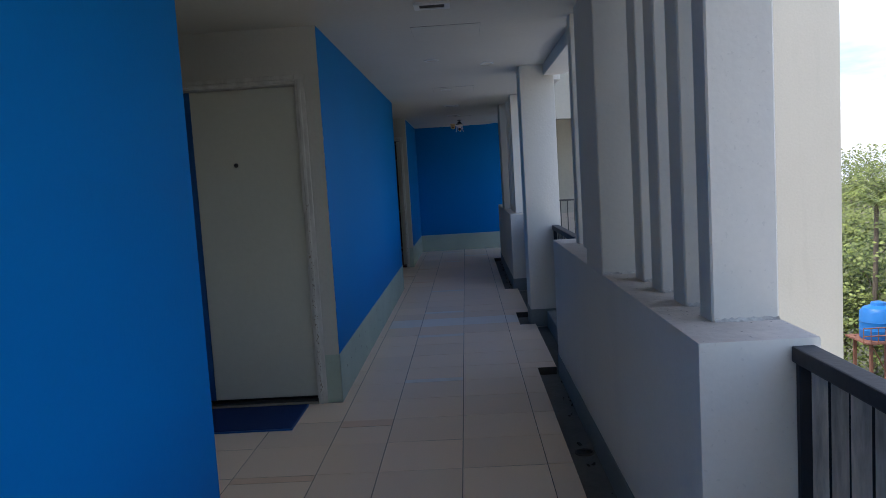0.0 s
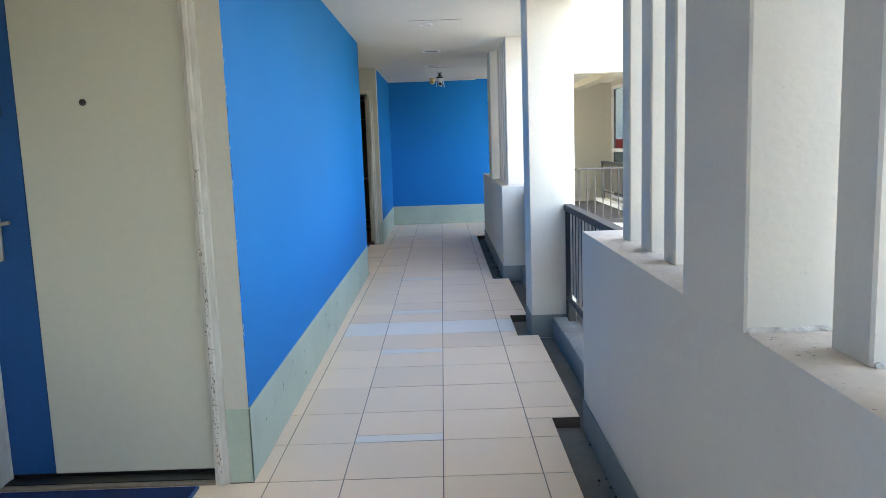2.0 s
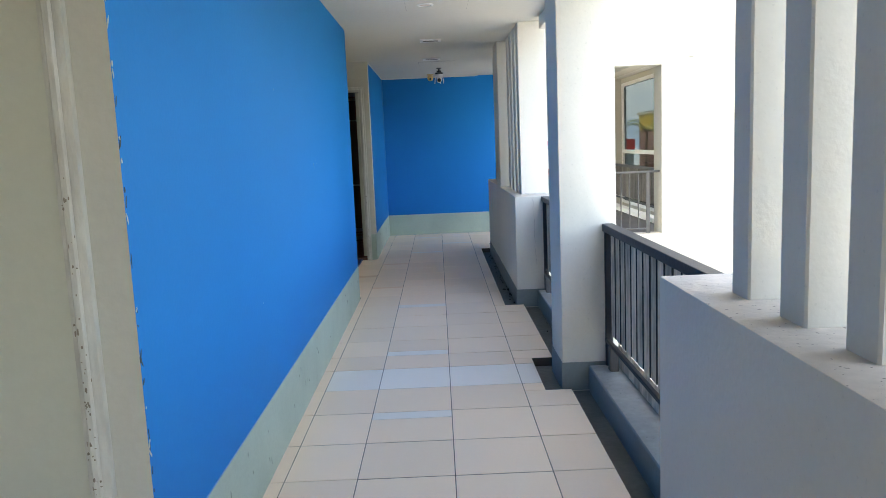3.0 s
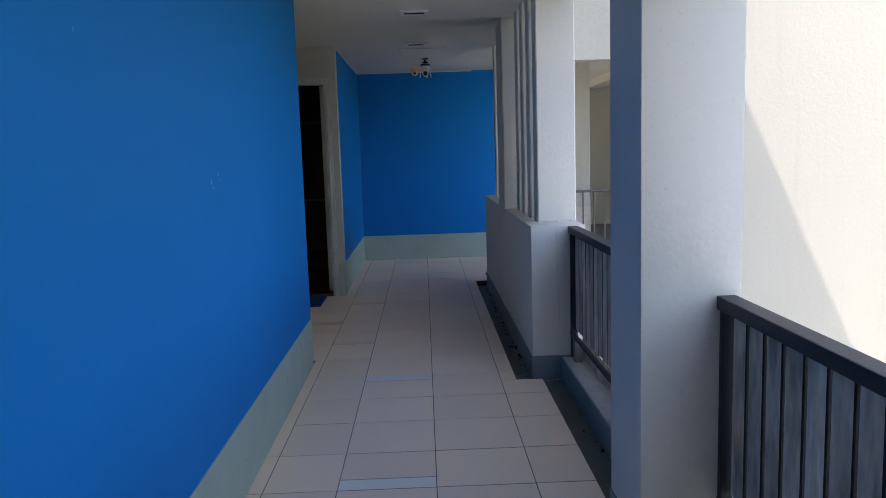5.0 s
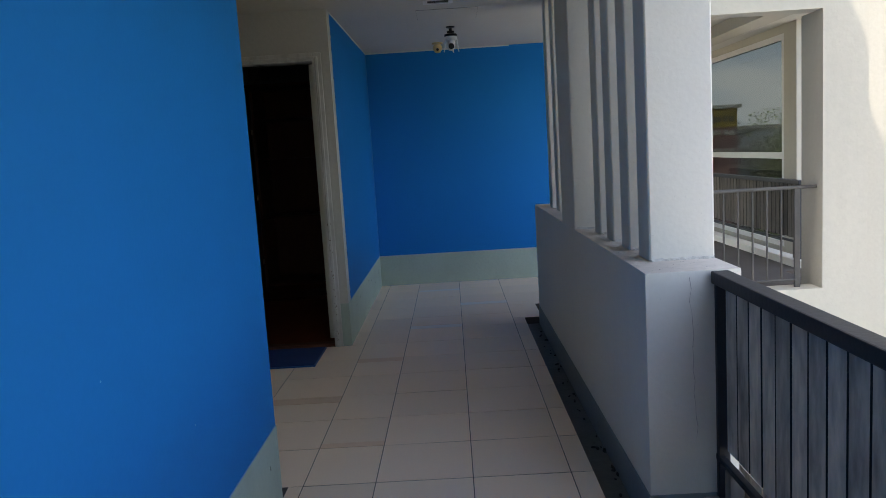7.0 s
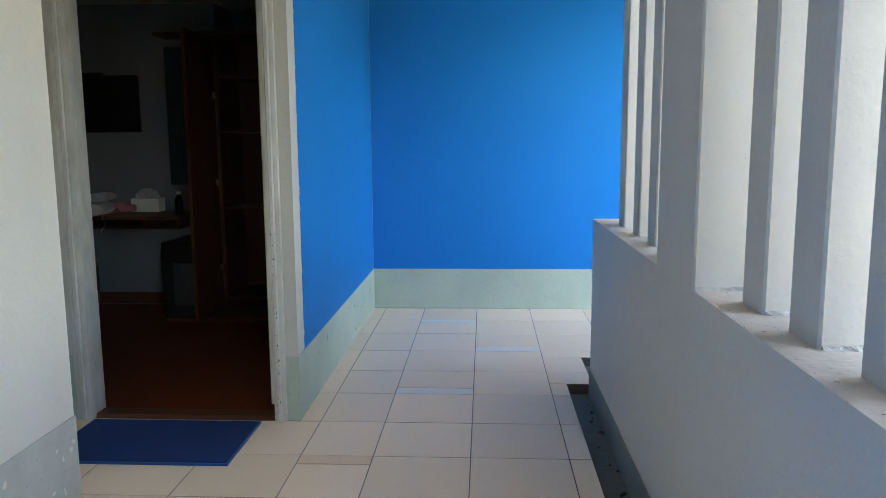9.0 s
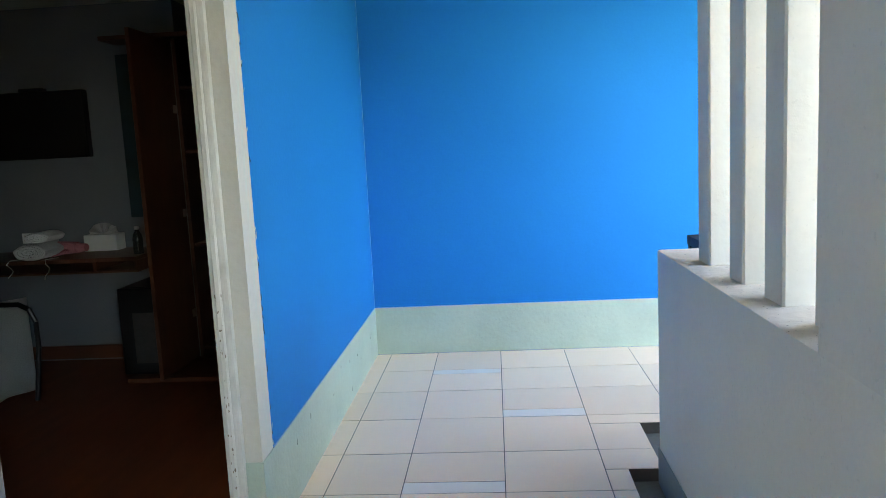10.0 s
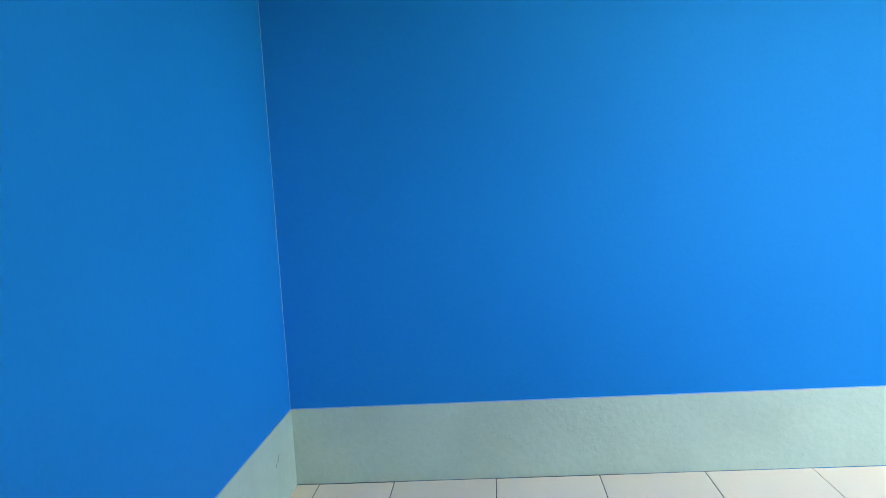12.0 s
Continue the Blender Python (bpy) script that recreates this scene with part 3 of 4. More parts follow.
part("sill_strip", boxes((-0.445, 0.445, -0.092, -0.066, -0.01, 0.014), bevel=0.004), ROT, d1, "worn wooden sill strip")
part("peephole", turned([(0.013, 0), (0.013, 0.006), (0.009, 0.010), (0.006, 0.004)], 16), BLACK, d1, smooth=True).matrix_local = pose(0.025, 0.0, 1.52, 90)
lock = part("lock_plate", boxes((-0.034, 0.034, -0.022, 0.0, -0.14, 0.14), bevel=0.012, seg=3), STEEL, d1, "brushed steel card lock", True)
lock.location = (-0.372, 0, 1.057)
part("card_reader", boxes((-0.02, 0.02, -0.026, -0.021, 0.045, 0.10), bevel=0.002), BLACK, lock)
part("handle_rose", tube((0, -0.02, 0.005), (0, -0.055, 0.005), 0.012), IRON, lock, smooth=True)
part("handle", tube((-0.012, -0.052, 0.0), (0.095, -0.055, 0.016), 0.007), STEEL, lock, smooth=True)
part("keyhole", tube((0, -0.02, -0.09), (0, -0.027, -0.09), 0.014), BRASS, lock, smooth=True)
part("key_slot", boxes((-0.003, 0.003, -0.029, -0.026, -0.098, -0.082)), BLACK, lock)
for ch, z in (("2", 1.538), ("0", 1.687), ("4", 1.853)):
    cu = bpy.data.curves.new("numeral", "FONT")
    cu.body, cu.size, cu.align_x, cu.align_y = ch, 0.165, "CENTER", "CENTER"
    cu.fill_mode, cu.bevel_depth, cu.bevel_resolution = "NONE", 0.0055, 1
    cu.materials.append(NUMERAL)
    o = new("numeral", cu)
    o.parent = d1
    o.matrix_local = Matrix.Translation((-0.345, -0.003, z)) @ Euler((radians(90), 0, 0)).to_matrix().to_4x4() @ Euler((0, 0, radians(90))).to_matrix().to_4x4() @ Matrix.Diagonal((1.45, 1, 1, 1))


def door_mat(y):
    m = thing("door_mat", (-1.36, y, 0.0), "dark blue coil doormat on the tiles", "doormat", "doormats before room doors")
    part("coil_pad", boxes((-0.385, 0.385, -0.225, 0.225, 0.0, 0.014), bevel=0.004), MAT, m)
    part("border", boxes((-0.393, 0.393, -0.233, -0.225, 0, 0.010), (-0.393, 0.393, 0.225, 0.233, 0, 0.010), (-0.393, -0.385, -0.225, 0.225, 0, 0.010), (0.385, 0.393, -0.225, 0.225, 0, 0.010)), DOORBLUE, m)


door_mat(3.845)
door_mat(11.07)

# ---- outside: far wing ----
landing = solid("facade_landing", boxes((0.95, 3.14, 11.9, 12.1, 2.205, 6.4), (2.80, 3.14, 11.9, 12.25, -8, 2.205), (0.95, 2.80, 11.9, 12.1, -8, 0.10)), CREAM, "white rendered wing with an open landing", "facade")
solid("facade_far", boxes((3.80, 7.45, 14.6, 14.9, -8, 9.0)), CREAM, "cream rendered outside wall in sun and shade", "facade")
# Two unseen blocks, their heights set by the shadow edges on both facades.
solid("shade_block_low", boxes((-5.2, 1.02, -3.5, 11.8, CEILZ + 0.2, 6.6)), CREAM, "unseen block above the corridor, added to shade the landing wing", "facade")
solid("shade_block_high", boxes((-5.2, 0.94, 11.8, 17.6, CEILZ + 0.2, 9.6)), CREAM, "unseen tall block, added to shade the far cream wall", "facade")
solid("wall_landing_back", boxes((2.55, 3.66, 17.4, 17.6, -0.2, 2.45), (1.95, 2.55, 17.7, 17.9, -0.2, 2.45)), CREAM, "white back walls of the landing", "wall")
solid("wall_landing_side", boxes((1.5, 1.98, 14.6, 14.75, -0.2, 2.45)), WHITE, "white wall with a fire hose cabinet", "wall")
solid("baseboard_landing", boxes((1.5, 1.98, 14.594, 14.6, 0, 0.6), (1.866, 2.174, 14.095, 14.1, 0, 0.56), (1.866, 1.87, 14.1, 14.4, 0, 0.56)), SILL, "grey painted band on the landing walls", "baseboard")
solid("pillar_landing", boxes((1.87, 2.17, 14.1, 14.4, -0.2, 2.45), bevel=0.008), CREAM, "white pillar on the landing", "pillar")
solid("window_wall", boxes((3.62, 3.76, 14.15, 14.45, -0.2, 2.45), (3.62, 3.76, 14.45, 17.4, 2.36, 2.45), (3.62, 3.76, 14.45, 17.4, -0.2, 0.05)), CREAM, "white wall round the landing window", "wall")
win = solid("window_1", boxes((3.63, 3.70, 14.45, 14.53, 0.05, 2.36), (3.63, 3.70, 17.30, 17.40, 0.05, 2.36), (3.63, 3.70, 14.53, 17.30, 2.30, 2.36), (3.63, 3.70, 14.53, 17.30, 1.02, 1.09), (3.63, 3.70, 14.53, 17.30, 0.05, 0.10)), PLASTIC, "white framed window, its reflections built behind dark tinted panes", "window")
# Panes are see-through; what they should reflect is built behind them.
for z0, z1 in ((0.10, 1.02), (1.09, 2.30)):
    part("pane", boxes((3.662, 3.668, 14.53, 17.30, z0, z1)), GLASS, win).visible_shadow = False
solid("beam_landing", boxes((2.80, 3.05, 12.25, 17.4, 2.33, 2.45)), CREAM, "beam under the landing ceiling", "beam")
solid("kerb_landing", boxes((3.28, 3.42, 13.4, 17.35, -0.2, 0.07), bevel=0.006), WHITE, "white kerb under the landing railing", "kerb")
railing(3.35, 13.45, 17.0, z0=0.07, top=0.842, wood=BOARD_DARK)
railing(0.868, 11.90, 12.375, z0=0.0, top=0.87)
side = railing(0.86, 12.33, 12.95, z0=0.0, top=0.87)
side.rotation_euler = (0, 0, radians(-90))
side.location = (0.84, 12.355, 0)
bar = thing("bar_railing", (0.96, 12.0, 0.10), "plain grey steel bar railing at the landing edge", "railing")
part("top_rail", tube((0, 0, 0.785), (1.87, 0, 0.785), 0.014), GALV, bar, smooth=True)
part("bottom_rail", tube((0, 0, 0.06), (1.69, 0, 0.06), 0.010), GALV, bar, smooth=True)
for x in (0.1, 1.69):
    part("post", boxes((x - 0.022, x + 0.022, -0.01, 0.01, 0, 0.775), bevel=0.002), GALV, bar)
for i in range(13):
    part("bar", tube((0.225 + i * 0.112, 0, 0.06), (0.225 + i * 0.112, 0, 0.78), 0.008, n=8), GALV, bar)
hose = thing("fire_hose_cabinet", (1.76, 14.6, 0.74), "red fire hose cabinet with glass front on a white wall", "hose cabinet")
for z in (0.0, 0.44):
    part("box", boxes((-0.22, 0.22, -0.16, 0.0, z, z + 0.14), bevel=0.006), RED, hose)
part("back", boxes((-0.22, 0.22, -0.02, 0.0, 0.14, 0.44)), PLASTIC, hose)
for z in (0.07, 0.45):
    part("dark_panel", boxes((-0.2, 0.2, -0.164, -0.160, z, z + 0.05)), BLACK, hose)
part("valve", turned([(0.03, 0), (0.035, 0.02), (0.02, 0.04), (0.012, 0.07)], 14, at=(-0.10, -0.10, 0.14)), BRASS, hose, "brass valve", True)
part("nozzle", turned([(0.012, 0), (0.02, 0.14), (0.015, 0.30), (0.022, 0.33)], 12, at=(-0.13, -0.09, 0.2)), STEEL, hose, smooth=True)

drain = thing("floor_drain", (0.61, 3.2, -0.055), "round dark drain grate in the channel", "drain")
part("ring", turned([(0.05, 0), (0.05, 0.006), (0.042, 0.008), (0.04, 0.002)], 20), GALV, drain, smooth=True)
for k in range(4):
    part("grate_bar", boxes((-0.04, 0.04, -0.028 + k * 0.016, -0.022 + k * 0.016, 0.002, 0.006)), IRON, drain)

# ---- ceiling fittings ----


def vent(x, y):
    v = thing("ceiling_vent", (x, y, CEILZ), "small dark rectangular vent in the corridor ceiling", "vent", "vents along the ceiling")
    part("frame", boxes((-0.10, 0.10, -0.07, -0.045, -0.014, 0), (-0.10, 0.10, 0.045, 0.07, -0.014, 0), (-0.10, -0.07, -0.045, 0.045, -0.014, 0), (0.07, 0.10, -0.045, 0.045, -0.014, 0)), PLASTIC, v)
    part("grille", boxes((-0.07, 0.07, -0.045, 0.045, -0.004, -0.001)), GUTTER, v)
    for k in range(4):
        part("slat", boxes((-0.07, 0.07, -0.037 + k * 0.022, -0.032 + k * 0.022, -0.011, -0.004)), GALV, v)


for y in (3.785, 9.73, 11.30):
    vent(-0.04, y)
for x, y in ((-0.13, 5.77), (0.33, 6.12), (-0.062, 7.88), (0.02, 1.9)):
    lamp = thing("downlight", (x, y, CEILZ), "unlit round recessed downlight with pale rim", "ceiling light", "downlights along the ceiling")
    part("rim", turned([(0.06, 0.0), (0.06, -0.006), (0.048, -0.010), (0.044, -0.002)], 24), PLASTIC, lamp, smooth=True)
    part("lens", turned([(0.043, -0.003), (0.040, -0.006)], 20), SILL, lamp, smooth=True)
for y in (4.6, 7.9, 11.85):
    hatch = thing("ceiling_hatch", (0.02, y, CEILZ), "square access hatch flush in the ceiling", "hatch", "access hatches along the ceiling")
    part("joint", boxes((-0.2225, 0.2225, -0.2225, 0.2225, -0.0015, 0)), GUTTER, hatch)
    part("panel", boxes((-0.221, 0.221, -0.221, 0.221, -0.003, -0.001)), CEIL, hatch)
cctv = thing("security_camera", (0.045, 12.42, CEILZ), "white dome security camera with two aerials under the ceiling", "camera")
part("bracket", tube((0, 0, 0), (0, 0, -0.06), 0.012, bm=turned([(0.036, 0), (0.036, -0.008), (0.012, -0.016)], 16)), BLACK, cctv, smooth=True)
part("pivot", boxes((-0.030, 0.030, -0.014, 0.014, -0.050, -0.034), bevel=0.004), BLACK, cctv)
part("collar", turned([(0.03, -0.055), (0.052, -0.062), (0.054, -0.076), (0.04, -0.082)], 24), BLACK, cctv, smooth=True)
part("cap", turned([(0.046, -0.076), (0.050, -0.090), (0.046, -0.106), (0.034, -0.114)], 24), PLASTIC, cctv, smooth=True)
part("body", turned([(0.030, -0.108), (0.033, -0.13), (0.031, -0.165), (0.018, -0.188)], 20), PLASTIC, cctv, smooth=True)
part("lens", tube((0, -0.014, -0.150), (0, -0.042, -0.162), 0.023, n=20), BLACK, cctv, smooth=True)
for x, y in ((-0.046, 0.0), (0.046, 0.0), (0.012, 0.044)):
    part("aerial", tube((x, y, -0.10), (x * 1.28, y * 1.28, -0.20), 0.005, n=8), PLASTIC, cctv)
eye_cam = thing("sensor", (-0.075, 13.3, CEILZ), "yellowed plastic sensor under the ceiling beside the end wall", "sensor")
part("plate", turned([(0.05, 0), (0.05, -0.012), (0.03, -0.016)], 20), YELLOWED, eye_cam, smooth=True)
part("body", turned([(0.028, -0.012), (0.042, -0.035), (0.042, -0.06), (0.028, -0.085), (0.01, -0.092)], 20), YELLOWED, eye_cam, smooth=True)
part("lens", tube((0, -0.03, -0.06), (0, -0.046, -0.066), 0.013), BLACK, eye_cam, smooth=True)

# ---- the open room ----
YB = 13.87
solid("wall_room", boxes((-4.6, -2.0, YB, YB + 0.15, -0.2, CEILZ), (-4.75, -4.6, 11.345, YB + 0.15, -0.2, CEILZ), (-4.6, REC - 0.15, 11.345, 11.465, -0.2, CEILZ), (-2.0, -0.92, 14.30, 14.4, -0.2, CEILZ), (-1.0, -0.92, YB - 0.14, 14.3, -0.2, CEILZ), (-2.1, -2.0, YB + 0.15, 14.4, -0.2, CEILZ)), ROOMWALL_DIM, "plain white bedroom walls, darkness put into a grey base colour", "wall")
room_floor = solid("floor_room", boxes((-4.6, -0.92, 11.40, 14.3, -0.2, -0.012)), WOODFLOOR, "red brown laminate bedroom floor", "floor")
solid("skirting_room", boxes((-4.6, -2.42, YB - 0.015, YB, 0, 0.09)), DARKWOOD, "red brown wooden skirting", "baseboard")
leaf = thing("door_2", (-0.925, 11.47, 0), "cream room door standing wide open into the room", "door")
leaf["kind"] = "structure"
part("leaf", boxes((-0.04, 0.0, 0.0, 0.88, 0.03, 1.98), bevel=0.002), DOORWHITE, leaf)
part("lock_edge", boxes((-0.03, -0.01, 0.88, 0.883, 0.92, 1.12)), STEEL, leaf)
part("threshold", boxes((-0.875, 0.015, -0.12, -0.04, -0.01, 0.018)), DARKWOOD, leaf)
tv = thing("television", (-2.94, YB - 0.02, 1.36), "black flat television on the bedroom wall", "television")
part("housing", boxes((-0.34, 0.34, -0.07, -0.015, 0.0, 0.43), bevel=0.006), BLACK, tv)
part("screen", boxes((-0.328, 0.328, -0.073, -0.07, 0.014, 0.418)), BLACK, tv)
part("bracket", boxes((-0.12, 0.12, -0.015, 0.02, 0.1, 0.32)), IRON, tv)
box = thing("set_top_box", (-2.95, YB - 0.06, 1.79), "small black box with a cable on the television", "set-top box")
part("case", boxes((-0.08, 0.08, -0.03, 0.03, 0, 0.022), bevel=0.004), BLACK, box)
desk = thing("wall_desk", (-2.95, YB, 0.655), "red brown wooden wall desk with open shelf", "desk")
part("top", boxes((-0.9, 0.8, -0.52, 0, 0.072, 0.095), bevel=0.003), DARKWOOD, desk)
part("shelf", boxes((-0.9, 0.8, -0.50, 0, 0.0, 0.016), bevel=0.003), DARKWOOD, desk)
part("back", boxes((-0.9, 0.8, -0.012, 0, 0.016, 0.072)), DARKWOOD, desk)
for x in (-0.9, 0.52, 0.78):
    part("divider", boxes((x, x + 0.02, -0.50, 0, 0.016, 0.072)), DARKWOOD, desk)


def towel(x, y, z, a, b, L):
    """A rolled bath towel lying along y, its coiled end to the front."""
    t = thing("towel", (x, y, z), "rolled white towel lying on the desk", "towel", "towels on the desk")
    bm = bmesh.new()
    n = 26
    rings = []
    for q, yy in ((0.80, -L / 2), (0.95, -L / 2 + 0.006), (1.0, -L / 2 + 0.02), (0.98, 0.0), (1.0, L / 2 - 0.02), (0.85, L / 2)):
        rings.append([bm.verts.new((a * q * math.cos(6.2832 * k / n) * (1 + 0.03 * math.sin(k * 1.7)), yy, b + b * q * math.sin(6.2832 * k / n))) for k in range(n)])
    for lo, hi in zip(rings, rings[1:]):
        for k in range(n):
            bm.faces.new((lo[k], lo[(k + 1) % n], hi[(k + 1) % n], hi[k]))
    bm.faces.new(rings[0])
    bm.faces.new(rings[-1][::-1])
    part("roll", bm, CLOTH, t, smooth=True)
    bm = bmesh.new()
    coil = [Vector((a * f * math.cos(g), -L / 2 - 0.002, b + b * f * math.sin(g))) for g, f in ((k * 0.4, 0.80 - 0.66 * k / 40) for k in range(41))]
    for p, q in zip(coil, coil[1:]):
        tube(p, q, b * 0.075, n=6, bm=bm)
    part("coil_edge", bm, CLOTH, t, smooth=True)


towel(-2.80, 13.44, 0.750, 0.105, 0.050, 0.22)
towel(-2.765, 13.46, 0.853, 0.080, 0.032, 0.20)
dryer = thing("hair_dryer", (-2.68, 13.60, 0.750), "pink plastic hair dryer lying on the desk", "hair dryer")
part("barrel", tube((-0.09, 0, 0.045), (0.05, -0.02, 0.045), 0.042, 0.036, n=20), PINK, dryer, smooth=True)
part("nozzle", tube((0.05, -0.02, 0.045), (0.11, -0.03, 0.045), 0.030, 0.024, n=20), PINK, dryer, smooth=True)
part("handle", tube((0.0, -0.02, 0.03), (-0.06, -0.13, 0.018), 0.017, 0.014, n=14), PINK, dryer, smooth=True)
tissue = thing("tissue_box", (-2.56, 13.78, 0.750), "white tissue box with a tissue standing out", "tissue box")
part("carton", boxes((-0.11, 0.11, -0.06, 0.06, 0, 0.105), bevel=0.003), PLASTIC, tissue)
bm = bmesh.new()
fan = [bm.verts.new((0.10 * math.cos(math.pi * i / 10), 0.012 * (-1) ** i, 0.105 + 0.075 * math.sin(math.pi * i / 10))) for i in range(11)]
for i in range(10):
    bm.faces.new((fan[i], fan[i + 1], bm.verts.new((0.012 * (5 - i) / 5, 0, 0.103))))
bmesh.ops.solidify(bm, geom=bm.faces[:], thickness=0.002)
part("tissue", bm, CLOTH, tissue)
bottle = thing("water_bottle", (-2.20, 13.50, 0.750), "small clear water bottle on the desk", "bottle")
part("body", turned([(0.028, 0), (0.031, 0.01), (0.029, 0.05), (0.031, 0.09), (0.025, 0.12), (0.013, 0.14), (0.013, 0.15)], 20), GLASS, bottle, smooth=True)
part("cap", turned([(0.015, 0.15), (0.015, 0.168), (0.012, 0.171)], 16), PLASTIC, bottle, smooth=True)
for k, (x, drop) in enumerate(((-2.93, 0.10), (-2.70, 0.12))):
    wire = thing("cable", (x, 13.34, 0.750), "thin white cable hanging off the desk", "cable", "cables at the desk")
    bm = bmesh.new()
    pts = [Vector((0.02 * math.sin(q * 1.3 + k), 0.10 - 0.026 * q if q < 4 else -0.008, 0.004 if q < 4 else 0.004 - drop * (q - 3) / 5)) for q in range(9)]
    for p, q in zip(pts, pts[1:]):
        tube(p, q, 0.003, n=6, bm=bm)
    part("wire", bm, PLASTIC, wire)
fridge = thing("mini_fridge", (-2.15, 13.55, 0.0), "small black fridge with glass door under the desk", "fridge")
part("cabinet", boxes((-0.135, 0.135, -0.18, 0.25, 0.02, 0.56), bevel=0.008), BLACK, fridge)
part("door", boxes((-0.135, 0.135, -0.215, -0.185, 0.03, 0.56), bevel=0.006), BLACK, fridge)
part("glass", boxes((-0.05, 0.12, -0.22, -0.215, 0.10, 0.41)), GALV, fridge)
ward = thing("wardrobe", (-1.97, 13.74, 0.0), "open red brown wooden wardrobe with its door ajar", "wardrobe")
part("side", boxes((0, 0.02, 0, 0.53, 0, 2.06)), DARKWOOD, ward)
part("back", boxes((0.02, 0.95, 0.51, 0.53, 0, 2.06)), DARKWOOD, ward)
part("top", boxes((-0.42, 0.95, -0.10, 0.51, 2.06, 2.085)), DARKWOOD, ward)
for z in (0.06, 0.75, 1.35, 1.75):
    part("shelf", boxes((0.02, 0.95, 0.02, 0.51, z, z + 0.02)), DARKWOOD, ward)
wd = part("door", boxes((-0.03, -0.006, -0.55, 0.0, 0.03, 2.05), bevel=0.002), DARKWOOD, ward)
for z in (0.3, 0.95, 1.6):
    part("hinge", boxes((-0.006, 0.006, -0.06, -0.02, z, z + 0.05), bevel=0.003), STEEL, wd)
part("plinth", boxes((-0.28, 0.9, -0.45, 0.0, -0.01, 0.015)), DARKWOOD, ward)
pic = thing("picture", (-2.31, YB, 0.95), "tall teal picture beside the wardrobe", "picture")
part("panel", boxes((-0.09, 0.15, -0.02, 0, 0, 1.05), bevel=0.003), TEAL, pic)
chair = thing("chair", (-3.02, 13.05, 0.0), "black framed chair hung with a white cloth", "chair")
for x, y in ((-0.2, -0.18), (0.2, -0.18), (-0.2, 0.2), (0.2, 0.2)):
    part("leg", tube((x, y, 0), (x * 0.9, y * 0.9, 0.44), 0.011, n=10), BLACK, chair)
part("seat", boxes((-0.21, 0.21, -0.2, 0.22, 0.44, 0.47), bevel=0.01), BLACK, chair)
bm = bmesh.new()
arch = [(0.18, -0.04, 0.55), (0.33, -0.04, 0.55), (0.39, -0.04, 0.52), (0.42, -0.04, 0.45), (0.42, -0.04, 0.30), (0.39, -0.06, 0.0)]
for p, q in zip(arch, arch[1:]):
    tube(p, q, 0.014, n=10, bm=bm)
part("arm", bm, BLACK, chair, smooth=True)
hung = thing("draped_cloth", (-2.83, 12.98, 0.02), "white cloth hanging over the chair", "cloth")
bm = bmesh.new()
grid = [[bm.verts.new((0.07 * math.sin(i * 1.1) * 0.3 + i * 0.012, -0.16 + 0.04 * i, 0.55 * j / 8)) for i in range(9)] for j in range(9)]
for j in range(8):
    for i in range(8):
        bm.faces.new((grid[j][i], grid[j][i + 1], grid[j + 1][i + 1], grid[j + 1][i]))
bmesh.ops.solidify(bm, geom=bm.faces[:], thickness=0.004)
part("cloth", bm, CLOTH, hung, smooth=True)
for x in (-3.12, -2.98):
    soc = thing("wall_socket", (x, YB, 0.84), "white double wall socket above the desk", "socket", "sockets above the desk")
    part("plate", boxes((-0.055, 0.055, -0.01, 0, -0.035, 0.035), bevel=0.003), PLASTIC, soc)
    for dx in (-0.025, 0.025):
        part("outlet", boxes((dx - 0.015, dx + 0.015, -0.013, -0.01, -0.018, 0.018)), SILL, soc)

# ---- backdrop ----
solid("ground", boxes((-600, 600, -600, 600, -12, -11)), ASPHALT, "rough green and brown ground", "ground")
# Pale slab out of view, added to throw sunlight up at the ceilings.
solid("bounce_slab", boxes((-6, 7.45, -30, 20, -11, -3.3)), CONCRETE, "unseen pale slab added to bounce sunlight up into the corridor", "pavement")
bm = bmesh.new()
ring = [(260 * math.sin(radians(a)), 260 * math.cos(radians(a))) for a in range(4, 80, 4)]
cols = [[bm.verts.new((x, y, z)) for z in (-8, 40, 110)] for x, y in ring]
for a, b in zip(cols, cols[1:]):
    for k in range(2):
        bm.faces.new((a[k], b[k], b[k + 1], a[k + 1]))
solid("backdrop", bm, CLOUD, "white and grey clouds on blue sky", "sky")

tank = thing("water_tank", (15.5, 28.4, -6.68), "blue plastic water tank on a rusty steel stand", "water tank")
part("barrel", turned([(0.62, 0.98), (0.66, 1.05), (0.66, 1.30), (0.67, 1.33), (0.66, 1.36), (0.66, 1.62), (0.67, 1.65), (0.66, 1.68), (0.65, 2.0), (0.55, 2.16), (0.28, 2.26), (0.26, 2.36), (0.1, 2.40)], 28), TANK, tank, smooth=True)
for x in (-0.6, 0.6):
    for y in (-0.6, 0.6):
        part("leg", boxes((x - 0.05, x + 0.05, y - 0.05, y + 0.05, -4.0, 1.0)), RUST, tank)
part("platform", boxes((-0.85, 0.85, -0.85, 0.85, 0.92, 0.98)), RUST, tank)
for z in (1.25, 1.55):
    part("guard_rail", tube((-1.0, -0.85, z), (0.9, -0.85, z), 0.025, n=6), RUST, tank)
for i in range(8):
    part("guard_bar", tube((-1.0 + i * 0.27, -0.85, 0.95), (-1.0 + i * 0.27, -0.85, 1.55), 0.018, n=6), RUST, tank)
